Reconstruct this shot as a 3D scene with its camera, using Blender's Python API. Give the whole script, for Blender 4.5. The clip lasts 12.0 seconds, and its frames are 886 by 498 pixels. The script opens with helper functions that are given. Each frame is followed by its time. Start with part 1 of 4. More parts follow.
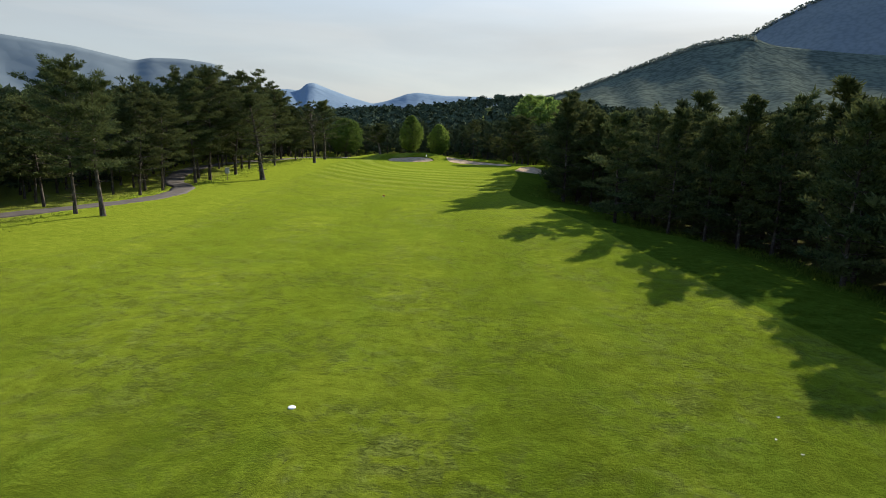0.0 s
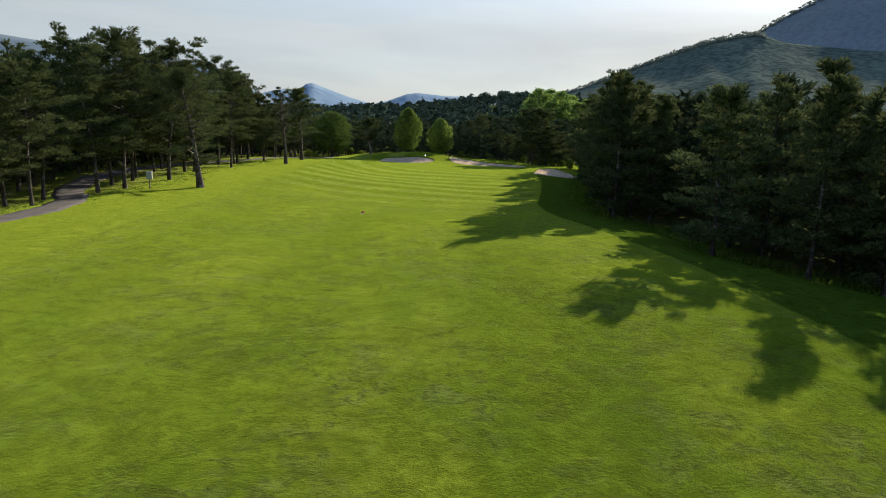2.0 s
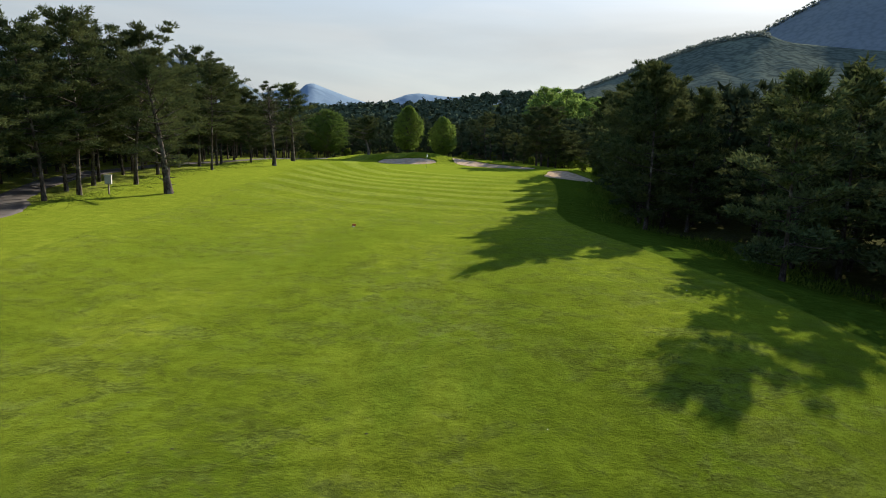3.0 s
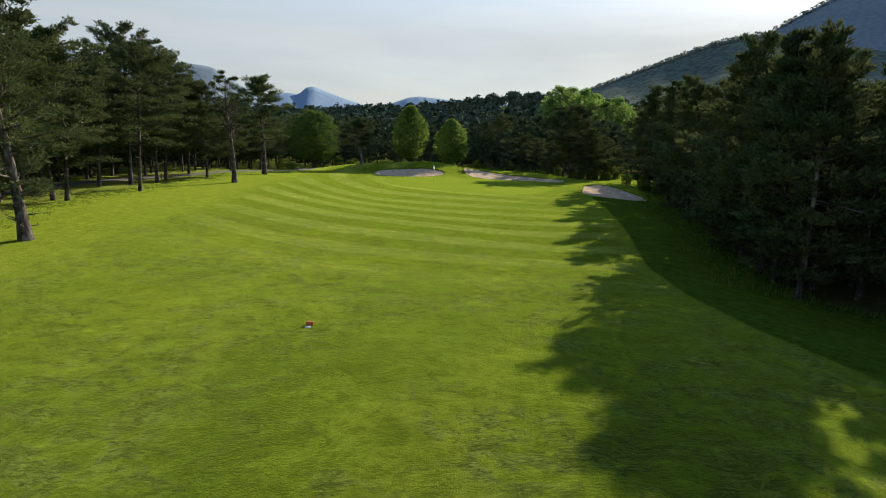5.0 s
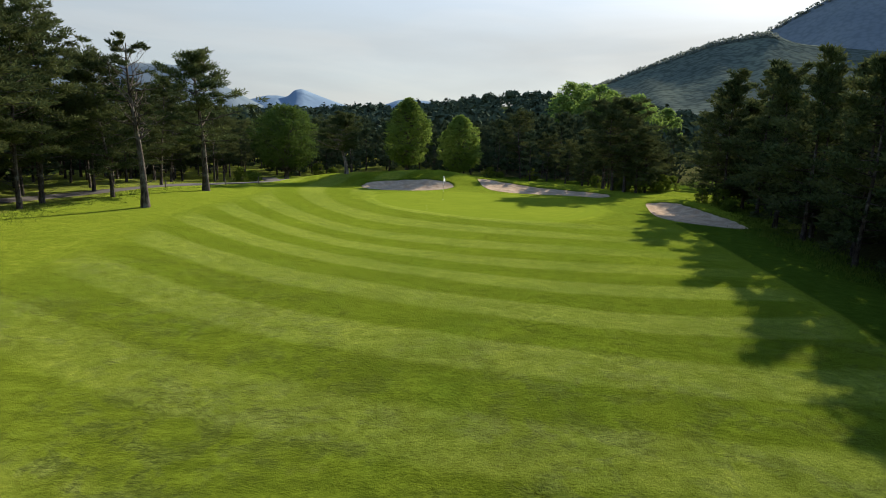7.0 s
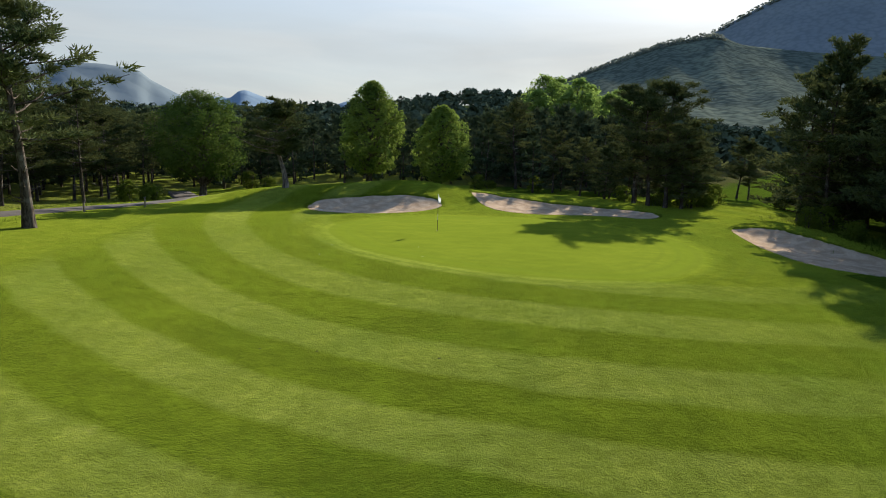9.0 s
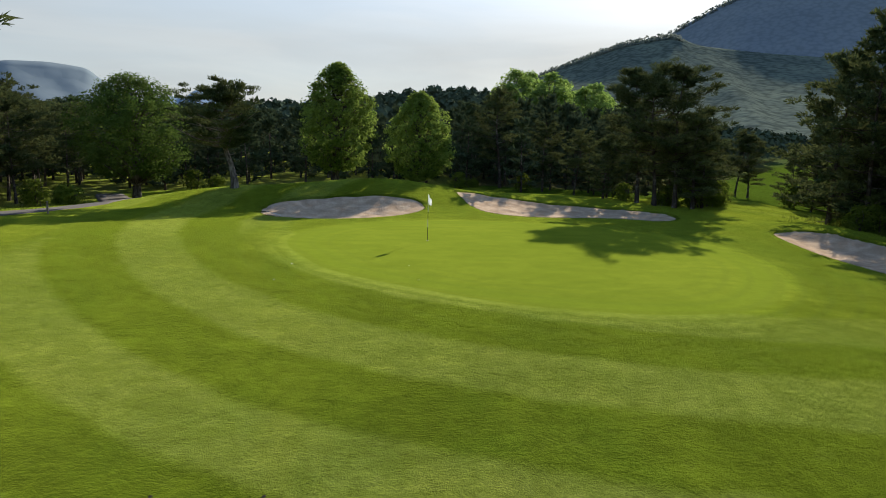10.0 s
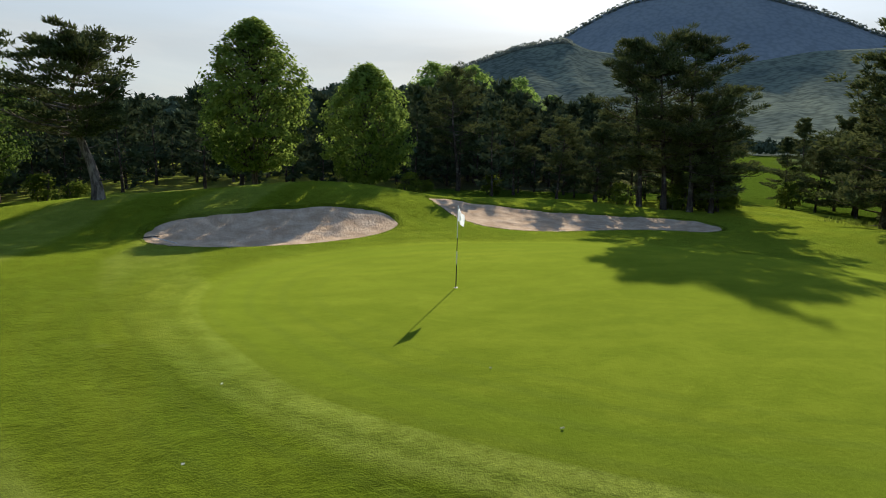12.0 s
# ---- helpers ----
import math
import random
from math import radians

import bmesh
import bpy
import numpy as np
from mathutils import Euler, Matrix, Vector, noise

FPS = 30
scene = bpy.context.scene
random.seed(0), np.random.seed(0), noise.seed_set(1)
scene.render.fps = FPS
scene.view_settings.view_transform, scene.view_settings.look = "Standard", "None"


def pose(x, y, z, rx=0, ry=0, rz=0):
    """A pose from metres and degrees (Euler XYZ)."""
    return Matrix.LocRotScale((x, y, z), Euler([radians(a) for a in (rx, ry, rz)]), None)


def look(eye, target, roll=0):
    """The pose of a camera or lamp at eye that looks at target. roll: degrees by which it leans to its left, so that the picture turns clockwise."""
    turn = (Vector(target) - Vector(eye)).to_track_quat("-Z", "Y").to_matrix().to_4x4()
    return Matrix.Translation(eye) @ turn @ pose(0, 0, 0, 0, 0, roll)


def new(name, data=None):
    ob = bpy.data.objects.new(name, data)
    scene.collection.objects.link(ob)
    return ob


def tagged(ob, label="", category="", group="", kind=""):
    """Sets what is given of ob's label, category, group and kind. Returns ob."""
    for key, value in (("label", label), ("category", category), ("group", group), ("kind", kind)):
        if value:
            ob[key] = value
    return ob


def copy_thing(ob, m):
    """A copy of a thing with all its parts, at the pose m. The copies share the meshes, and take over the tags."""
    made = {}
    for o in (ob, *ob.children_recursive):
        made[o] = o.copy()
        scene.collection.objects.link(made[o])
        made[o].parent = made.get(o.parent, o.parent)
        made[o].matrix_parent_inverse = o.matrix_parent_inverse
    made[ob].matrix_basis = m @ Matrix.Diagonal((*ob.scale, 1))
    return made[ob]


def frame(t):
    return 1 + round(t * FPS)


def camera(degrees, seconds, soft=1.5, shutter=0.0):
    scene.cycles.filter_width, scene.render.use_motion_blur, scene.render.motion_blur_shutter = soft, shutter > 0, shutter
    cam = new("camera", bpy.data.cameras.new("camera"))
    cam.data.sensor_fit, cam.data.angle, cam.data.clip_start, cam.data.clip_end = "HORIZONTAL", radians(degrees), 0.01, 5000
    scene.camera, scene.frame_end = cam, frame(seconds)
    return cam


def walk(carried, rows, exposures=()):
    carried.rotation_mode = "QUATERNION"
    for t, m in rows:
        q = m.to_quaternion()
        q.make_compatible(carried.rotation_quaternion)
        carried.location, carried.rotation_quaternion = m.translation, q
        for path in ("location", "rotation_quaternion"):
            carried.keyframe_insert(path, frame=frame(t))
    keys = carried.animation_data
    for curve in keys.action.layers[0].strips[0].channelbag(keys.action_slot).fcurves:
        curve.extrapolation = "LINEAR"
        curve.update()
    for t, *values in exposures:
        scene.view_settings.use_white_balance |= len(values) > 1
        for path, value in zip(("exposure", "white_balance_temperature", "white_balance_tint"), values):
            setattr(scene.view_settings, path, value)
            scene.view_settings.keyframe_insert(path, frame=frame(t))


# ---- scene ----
cam = camera(71.7, 12.0, soft=0.95)
METRES, EYE, TILT, LEAN, TURN = 120.0, 8.35, 0.0, 0.0, 0.0
ROWS = [
    (0.0, 0.0, 0.0, 0.0, 0.43, -11.21, -2.17),
    (0.5, -0.0019, 0.0603, -0.001, 0.45, -11.23, -2.23),
    (1.0, -0.0034, 0.1159, -0.0024, 0.44, -11.19, -2.21),
    (1.5, -0.0041, 0.1596, -0.0063, 0.42, -11.18, -2.17),
    (2.0, -0.0055, 0.1937, -0.0104, 0.41, -11.16, -2.14),
    (2.5, -0.0075, 0.2263, -0.0126, 0.43, -11.15, -2.15),
    (3.0, -0.0096, 0.2633, -0.0128, 0.46, -11.12, -2.2),
    (5.0, -0.0224, 0.4373, -0.0119, 0.51, -10.83, -2.13),
    (5.5, -0.0266, 0.4831, -0.0127, 0.47, -10.77, -2.12),
    (6.0, -0.0316, 0.53, -0.0134, 0.33, -10.71, -2.11),
    (6.5, -0.0371, 0.5774, -0.0147, 0.02, -10.63, -2.1),
    (7.0, -0.0432, 0.6259, -0.0157, -0.45, -10.55, -2.08),
    (9.0, -0.0645, 0.8109, -0.0201, -5.17, -10.23, -1.88),
    (9.5, -0.067, 0.8469, -0.0235, -6.98, -10.15, -1.79),
    (10.0, -0.07, 0.8797, -0.0267, -8.75, -10.08, -1.74),
    (10.5, -0.0732, 0.9121, -0.0285, -10.49, -9.98, -1.7),
    (11.0, -0.0774, 0.9445, -0.0307, -12.55, -9.81, -1.61),
    (11.5, -0.0816, 0.974, -0.0319, -15.09, -9.67, -1.47),
    (12.0, -0.0845, 0.9945, -0.0349, -18.25, -9.58, -1.4),
]
walk(cam, [(t, pose(0, 0, EYE, TILT, LEAN, TURN) @ pose(METRES * x, METRES * y, METRES * z, 90 + pitch, roll, yaw)) for t, x, y, z, yaw, pitch, roll in ROWS],
     exposures=[(0.0, 1.0), (12.0, 1.0)])

# ---- light: a low sun ahead to the right, pale evening sky with thin cloud ----
SUN_AZ, SUN_EL = 32.5, 23.0
SUN_DIR = Vector((math.sin(radians(SUN_AZ)) * math.cos(radians(SUN_EL)),
                  math.cos(radians(SUN_AZ)) * math.cos(radians(SUN_EL)), math.sin(radians(SUN_EL))))
sun = new("sun", bpy.data.lights.new("sun", "SUN"))
sun.data.energy, sun.data.angle, sun.data.color = 5.0, radians(0.55), (1.0, 0.92, 0.78)
sun.matrix_world = look(SUN_DIR * 200, (0, 0, 0))


def node(nt, kind, at=(0, 0), **values):
    n = nt.nodes.new(kind)
    n.location = at
    for k, v in values.items():
        if k in n.inputs:
            n.inputs[k].default_value = v
    return n


def make_world():
    w = bpy.data.worlds.new("sky")
    scene.world = w
    w.use_nodes = True
    nt = w.node_tree
    nt.nodes.clear()
    out = node(nt, "ShaderNodeOutputWorld")
    bg = node(nt, "ShaderNodeBackground", Strength=0.128)
    sky = node(nt, "ShaderNodeTexSky")
    sky.sky_type, sky.sun_disc = "NISHITA", False
    sky.sun_elevation, sky.sun_rotation = radians(SUN_EL), radians(SUN_AZ)
    sky.air_density, sky.dust_density, sky.ozone_density = 1.0, 0.4, 2.5
    co = node(nt, "ShaderNodeTexCoord")
    mp = node(nt, "ShaderNodeMapping")
    mp.inputs["Scale"].default_value = (0.8, 1.4, 5.0)
    mp.inputs["Rotation"].default_value = (0.05, 0.12, 0.3)
    n1 = node(nt, "ShaderNodeTexNoise", Scale=2.2, Detail=5.0, Roughness=0.5, Distortion=0.4)
    ramp = node(nt, "ShaderNodeMapRange")
    ramp.inputs[1].default_value, ramp.inputs[2].default_value = 0.30, 0.72
    ramp.inputs[3].default_value, ramp.inputs[4].default_value = 0.88, 0.985
    mix = node(nt, "ShaderNodeMix")
    mix.data_type = "RGBA"
    lk = nt.links.new
    lk(co.outputs["Generated"], mp.inputs[0])
    lk(mp.outputs[0], n1.inputs["Vector"])
    lk(n1.outputs["Fac"], ramp.inputs[0])
    up = node(nt, "ShaderNodeSeparateXYZ")
    lk(co.outputs["Generated"], up.inputs[0])
    veil = ranged(nt, up.outputs[2], 0.10, 0.50, 1.0, 0.04)
    lk(maths(nt, "MULTIPLY", ramp.outputs[0], veil), mix.inputs[0])
    toward = node(nt, "ShaderNodeVectorMath")
    toward.operation = "DOT_PRODUCT"
    toward.inputs[1].default_value = SUN_DIR
    lk(co.outputs["Generated"], toward.inputs[0])
    wisps = node(nt, "ShaderNodeTexNoise", Scale=3.4, Detail=6.0, Roughness=0.55, Distortion=0.5)
    lk(mp.outputs[0], wisps.inputs["Vector"])
    glow = maths(nt, "ADD", ranged(nt, toward.outputs["Value"], 0.35, 1.0, 0.0, 0.8), ranged(nt, wisps.outputs["Fac"], 0.36, 0.66, -0.22, 0.25))
    cloud = mixer(nt, glow, (1.94, 2.10, 2.20), (2.44, 2.46, 2.40))
    lk(cloud, mix.inputs[7])
    lk(sky.outputs[0], mix.inputs[6])
    lk(mix.outputs[2], bg.inputs["Color"])
    lk(bg.outputs[0], out.inputs[0])



# ---- materials ----
def material(name):
    m = bpy.data.materials.new(name)
    m.use_nodes = True
    nt = m.node_tree
    nt.nodes.clear()
    return m, nt, nt.links.new


def mixer(nt, fac, a, b, mode="MIX"):
    """Colour mix; each of fac, a, b is a socket or a value."""
    n = nt.nodes.new("ShaderNodeMix")
    n.data_type, n.blend_type = "RGBA", mode
    for i, v in ((0, fac), (6, a), (7, b)):
        if isinstance(v, (int, float)):
            n.inputs[i].default_value = v
        elif isinstance(v, tuple):
            n.inputs[i].default_value = (*v, 1)
        else:
            nt.links.new(v, n.inputs[i])
    return n.outputs[2]


def maths(nt, op, a, b=0.0, c=0.0):
    n = nt.nodes.new("ShaderNodeMath")
    n.operation = op
    for i, v in enumerate((a, b, c)):
        if isinstance(v, (int, float)):
            n.inputs[i].default_value = v
        else:
            nt.links.new(v, n.inputs[i])
    return n.outputs[0]


def ranged(nt, v, a, b, lo=0.0, hi=1.0, smooth=True):
    n = nt.nodes.new("ShaderNodeMapRange")
    n.interpolation_type = "SMOOTHSTEP" if smooth else "LINEAR"
    nt.links.new(v, n.inputs[0])
    for i, x in zip((1, 2, 3, 4), (a, b, lo, hi)):
        n.inputs[i].default_value = x
    return n.outputs[0]


def noise_of(nt, scale, detail=4.0, rough=0.55, vec=None, distort=0.0, stretch=None):
    n = node(nt, "ShaderNodeTexNoise", Scale=scale, Detail=detail, Roughness=rough, Distortion=distort)
    if vec is None:
        vec = node(nt, "ShaderNodeNewGeometry").outputs["Position"]
    if stretch:
        mp = node(nt, "ShaderNodeMapping")
        mp.inputs["Scale"].default_value = stretch
        nt.links.new(vec, mp.inputs[0])
        vec = mp.outputs[0]
    nt.links.new(vec, n.inputs["Vector"])
    return n.outputs["Fac"]


def finish(nt, colour, rough=0.7, bump=None, strength=0.3, distance=0.05, metal=0.0, spec=0.3, through_light=0.0, tint=None, fuzz=None):
    """Principled surface, with bump and, for leaves, some light passing through."""
    out = node(nt, "ShaderNodeOutputMaterial")
    b = node(nt, "ShaderNodeBsdfPrincipled", Metallic=metal)
    b.inputs["Specular IOR Level"].default_value = spec
    for key, v in (("Base Color", colour), ("Roughness", rough)):
        if isinstance(v, tuple):
            b.inputs[key].default_value = (*v, 1)
        elif isinstance(v, (int, float)):
            b.inputs[key].default_value = v
        else:
            nt.links.new(v, b.inputs[key])
    if fuzz:
        nt.links.new(fuzz[0], b.inputs["Sheen Weight"])
        b.inputs["Sheen Roughness"].default_value = 0.45
        b.inputs["Sheen Tint"].default_value = (*fuzz[1:], 1)
    if bump is not None:
        bp = node(nt, "ShaderNodeBump", Strength=strength, Distance=distance)
        nt.links.new(bump, bp.inputs["Height"])
        nt.links.new(bp.outputs[0], b.inputs["Normal"])
    last = b.outputs[0]
    if through_light:
        tr = node(nt, "ShaderNodeBsdfTranslucent")
        c = tint if tint is not None else colour
        if isinstance(c, tuple):
            tr.inputs[0].default_value = (*c, 1)
        else:
            nt.links.new(c, tr.inputs[0])
        mx = node(nt, "ShaderNodeMixShader", Fac=through_light)
        nt.links.new(last, mx.inputs[1])
        nt.links.new(tr.outputs[0], mx.inputs[2])
        last = mx.outputs[0]
    nt.links.new(last, out.inputs[0])


def attribute(nt, name):
    n = nt.nodes.new("ShaderNodeAttribute")
    n.attribute_name = name
    return n.outputs["Fac"]


def leaf_material(name, dark, light, tint, through_light=0.35, rough=0.6):
    m, nt, lk = material(name)
    geo = node(nt, "ShaderNodeNewGeometry")
    info = node(nt, "ShaderNodeObjectInfo")
    c = mixer(nt, geo.outputs["Random Per Island"], dark, light)
    patch = ranged(nt, noise_of(nt, 0.35, 3.0), 0.35, 0.68)
    c = mixer(nt, patch, c, mixer(nt, 0.5, c, tint))
    vary = ranged(nt, info.outputs["Random"], 0, 1, 0.75, 1.2, False)
    c = mixer(nt, 1.0, c, vary, "MULTIPLY")
    finish(nt, c, 1.0, spec=0.0, through_light=through_light, tint=mixer(nt, 0.5, c, tint))
    return m


def bark_material(name, dark, light, scale=7.0):
    m, nt, lk = material(name)
    co = node(nt, "ShaderNodeTexCoord").outputs["Object"]
    plates = noise_of(nt, scale, 5.0, 0.65, co, 0.8, (1, 1, 0.28))
    lichen = ranged(nt, noise_of(nt, 1.6, 4.0, 0.6, co), 0.48, 0.7)
    c = mixer(nt, ranged(nt, plates, 0.36, 0.66), dark, light)
    c = mixer(nt, lichen, c, mixer(nt, 0.5, c, (0.30, 0.29, 0.24)))
    finish(nt, c, 1.0, plates, 0.9, 0.04, spec=0.0)
    return m


make_world()
M_NEEDLE = leaf_material("pine_needles", (0.014, 0.029, 0.015), (0.078, 0.108, 0.044), (0.140, 0.150, 0.052), 0.17)
M_NEEDLE_FAR = leaf_material("far_pine_needles", (0.022, 0.038, 0.023), (0.058, 0.082, 0.042), (0.080, 0.098, 0.047), 0.12)
M_LINDEN = leaf_material("linden_leaves", (0.036, 0.074, 0.014), (0.150, 0.220, 0.042), (0.24, 0.31, 0.062), 0.44, 0.45)
M_OAK = leaf_material("oak_leaves", (0.040, 0.075, 0.014), (0.085, 0.135, 0.024), (0.12, 0.17, 0.040), 0.35, 0.5)
M_ASH = leaf_material("ash_leaves", (0.100, 0.175, 0.040), (0.190, 0.290, 0.066), (0.25, 0.34, 0.080), 0.5, 0.5)
M_SHRUB = leaf_material("shrub_leaves", (0.050, 0.085, 0.014), (0.11, 0.16, 0.022), (0.17, 0.21, 0.030), 0.4, 0.5)
M_BARK = bark_material("pine_bark", (0.032, 0.026, 0.022), (0.115, 0.096, 0.080))
M_BARK_DARK = bark_material("dark_bark", (0.030, 0.024, 0.020), (0.080, 0.064, 0.052))
M_BARK_GREY = bark_material("weathered_bark", (0.052, 0.043, 0.037), (0.20, 0.172, 0.145))


def ground_material():
    """Mown turf, rough, putting surface and needle litter, told apart by distances stored on the sheet."""
    m, nt, lk = material("turf")
    pos = node(nt, "ShaderNodeNewGeometry").outputs["Position"]
    fine = noise_of(nt, 9.0, 6.0, 0.7, pos)
    blade = noise_of(nt, 45.0, 3.0, 0.7, pos, 0.0, (1.0, 0.6, 1.0))
    clump = noise_of(nt, 1.3, 6.0, 0.68, pos, 0.4)
    broad = noise_of(nt, 0.11, 4.0, 0.6, pos, 0.5)
    streak = noise_of(nt, 0.55, 3.0, 0.6, pos, 0.3, (1.0, 0.16, 1.0))
    # fairway colour: patchy, with pale dry flecks, darker clover and small worn scrapes
    c = mixer(nt, ranged(nt, broad, 0.36, 0.64), (0.066, 0.118, 0.008), (0.134, 0.180, 0.011))
    c = mixer(nt, ranged(nt, streak, 0.38, 0.68), c, mixer(nt, 0.55, c, (0.149, 0.182, 0.013)))
    c = mixer(nt, ranged(nt, clump, 0.50, 0.70, 0.0, 0.75), c, (0.067, 0.103, 0.006))
    c = mixer(nt, ranged(nt, clump, 0.42, 0.24, 0.0, 0.7), c, (0.168, 0.186, 0.035))
    scrape = noise_of(nt, 1.9, 3.0, 0.6, pos, 1.4, (0.75, 1.6, 1.0))
    crack = ranged(nt, maths(nt, "ABSOLUTE", maths(nt, "SUBTRACT", scrape, 0.5)), 0.080, 0.030)
    torn = maths(nt, "MULTIPLY", ranged(nt, noise_of(nt, 0.9, 4.0, 0.7, pos, 0.5), 0.46, 0.55), ranged(nt, noise_of(nt, 0.12, 5.0, 0.75, pos), 0.43, 0.54))
    far_turf = ranged(nt, attribute(nt, "ring"), 3.8, 6.2)
    torn = maths(nt, "MULTIPLY", torn, far_turf)
    worn = maths(nt, "MULTIPLY", crack, torn)
    c = mixer(nt, maths(nt, "MULTIPLY", torn, 0.35), c, (0.135, 0.150, 0.055))
    c = mixer(nt, maths(nt, "MULTIPLY", worn, 0.9), c, (0.016, 0.024, 0.010))
    mottle = noise_of(nt, 0.45, 6.0, 0.72, pos, 0.8)
    c = mixer(nt, 1.0, c, mixer(nt, ranged(nt, mottle, 0.34, 0.68, 0.0, 1.0, False), (0.46, 0.47, 0.44), (1.05, 0.98, 0.98)), "MULTIPLY")
    # mowing rings round the green
    s = attribute(nt, "ring")
    wob = maths(nt, "MULTIPLY", maths(nt, "SUBTRACT", noise_of(nt, 0.5, 3.0, 0.6, pos), 0.5), 0.14)
    ph = maths(nt, "MULTIPLY", maths(nt, "ADD", s, wob), 2 * math.pi)
    wave = ranged(nt, maths(nt, "COSINE", ph), -0.28, 0.36)
    ring_on = maths(nt, "MULTIPLY", ranged(nt, s, -0.75, -0.45), ranged(nt, s, 9.5, 5.0))
    ring_on = maths(nt, "MULTIPLY", ring_on, ranged(nt, attribute(nt, "fairway"), 0.4, -1.6))
    ring_on = maths(nt, "MULTIPLY", ring_on, ranged(nt, broad, 0.25, 0.6, 0.62, 1.0))
    across = node(nt, "ShaderNodeSeparateXYZ")
    lk(pos, across.inputs[0])
    ring_on = maths(nt, "MULTIPLY", ring_on, maths(nt, "MAXIMUM", ranged(nt, across.outputs[0], -2.0, 13.0, 1.0, 0.35), ranged(nt, s, 2.5, 4.0)))
    ring_on = maths(nt, "MULTIPLY", ring_on, maths(nt, "MAXIMUM", ranged(nt, across.outputs[0], -14.0, -9.0), ranged(nt, attribute(nt, "green"), 1.0, 4.0)))
    lit = mixer(nt, 1.0, mixer(nt, 0.45, c, (0.150, 0.176, 0.030)), (1.13, 1.10, 1.24), "MULTIPLY")
    dim = mixer(nt, 1.0, c, mixer(nt, ranged(nt, s, 2.0, 4.5), (0.60, 0.70, 0.52), (0.48, 0.60, 0.42)), "MULTIPLY")
    c = mixer(nt, ring_on, c, mixer(nt, wave, dim, lit))
    # lengthwise mowing bands of the first part
    x = node(nt, "ShaderNodeSeparateXYZ")
    lk(pos, x.inputs[0])
    band = maths(nt, "SINE", maths(nt, "MULTIPLY", maths(nt, "ADD", x.outputs[0], maths(nt, "MULTIPLY_ADD", broad, 3.0, 7.7)), 2 * math.pi / 9.5))
    band_on = maths(nt, "MULTIPLY", ranged(nt, s, 7.5, 11.0), ranged(nt, attribute(nt, "fairway"), 0.4, -2.0))
    c = mixer(nt, maths(nt, "MULTIPLY", band_on, ranged(nt, band, -0.8, 0.8, 0.0, 0.8)), c, mixer(nt, 1.0, c, (0.58, 0.71, 0.52), "MULTIPLY"))
    # putting surface and its collar
    g = attribute(nt, "green")
    smooth_c = mixer(nt, ranged(nt, broad, 0.3, 0.7), (0.064, 0.090, 0.006), (0.092, 0.116, 0.009))
    smooth_c = mixer(nt, ranged(nt, clump, 0.45, 0.75, 0.0, 0.4), smooth_c, (0.067, 0.093, 0.005))
    xy = node(nt, "ShaderNodeSeparateXYZ")
    lk(pos, xy.inputs[0])
    lane = maths(nt, "SINE", maths(nt, "MULTIPLY", maths(nt, "ADD", maths(nt, "ADD", maths(nt, "MULTIPLY", xy.outputs[0], 0.25), xy.outputs[1]), maths(nt, "MULTIPLY", clump, 0.5)), 2 * math.pi / 1.15))
    smooth_c = mixer(nt, 1.0, smooth_c, mixer(nt, ranged(nt, lane, -0.6, 0.6), (0.97, 0.98, 0.97), (1.03, 1.02, 1.02)), "MULTIPLY")
    soft = noise_of(nt, 0.5, 5.0, 0.7, pos, 0.9, (0.7, 1.3, 1.0))
    smooth_c = mixer(nt, 1.0, smooth_c, mixer(nt, ranged(nt, soft, 0.34, 0.66), (0.74, 0.81, 0.76), (1.20, 1.14, 1.16)), "MULTIPLY")
    on_green = ranged(nt, g, 0.06, -0.06)
    c = mixer(nt, on_green, c, smooth_c)
    collar = maths(nt, "MULTIPLY", ranged(nt, maths(nt, "ABSOLUTE", maths(nt, "ADD", g, 0.9)), 0.75, 0.35), 0.6)
    c = mixer(nt, collar, c, (0.062, 0.096, 0.006))
    edge = ranged(nt, maths(nt, "ABSOLUTE", g), 0.20, 0.03, 0.0, 0.26)
    c = mixer(nt, edge, c, (0.039, 0.065, 0.007))
    laps = maths(nt, "COSINE", maths(nt, "MULTIPLY", maths(nt, "ADD", g, maths(nt, "MULTIPLY", broad, 0.5)), 2 * math.pi / 0.85))
    laps_on = maths(nt, "MULTIPLY", ranged(nt, g, -3.4, -2.4), ranged(nt, g, 6.5, 0.5))
    c = mixer(nt, maths(nt, "MULTIPLY", laps_on, ranged(nt, laps, 0.2, 1.0, 0.0, 0.45)), c, (0.048, 0.074, 0.008))
    # rough outside the mowing line
    f = attribute(nt, "fairway")
    rough_c = mixer(nt, ranged(nt, clump, 0.35, 0.68), (0.082, 0.118, 0.006), (0.141, 0.167, 0.013))
    rough_c = mixer(nt, ranged(nt, fine, 0.40, 0.66, 0.0, 0.6), rough_c, (0.059, 0.087, 0.006))
    c = mixer(nt, ranged(nt, maths(nt, "ADD", f, maths(nt, "MULTIPLY", fine, 0.25)), 0.0, 0.35), c, rough_c)
    # low right side darker: longer rough, with the wood's shade partly in the colour
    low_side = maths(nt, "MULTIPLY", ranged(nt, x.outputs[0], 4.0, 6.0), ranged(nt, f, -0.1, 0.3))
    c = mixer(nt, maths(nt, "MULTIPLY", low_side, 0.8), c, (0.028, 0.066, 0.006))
    line = ranged(nt, maths(nt, "ABSOLUTE", maths(nt, "ADD", f, -0.05)), 0.22, 0.05, 0.0, 0.35)
    c = mixer(nt, line, c, (0.031, 0.052, 0.007))
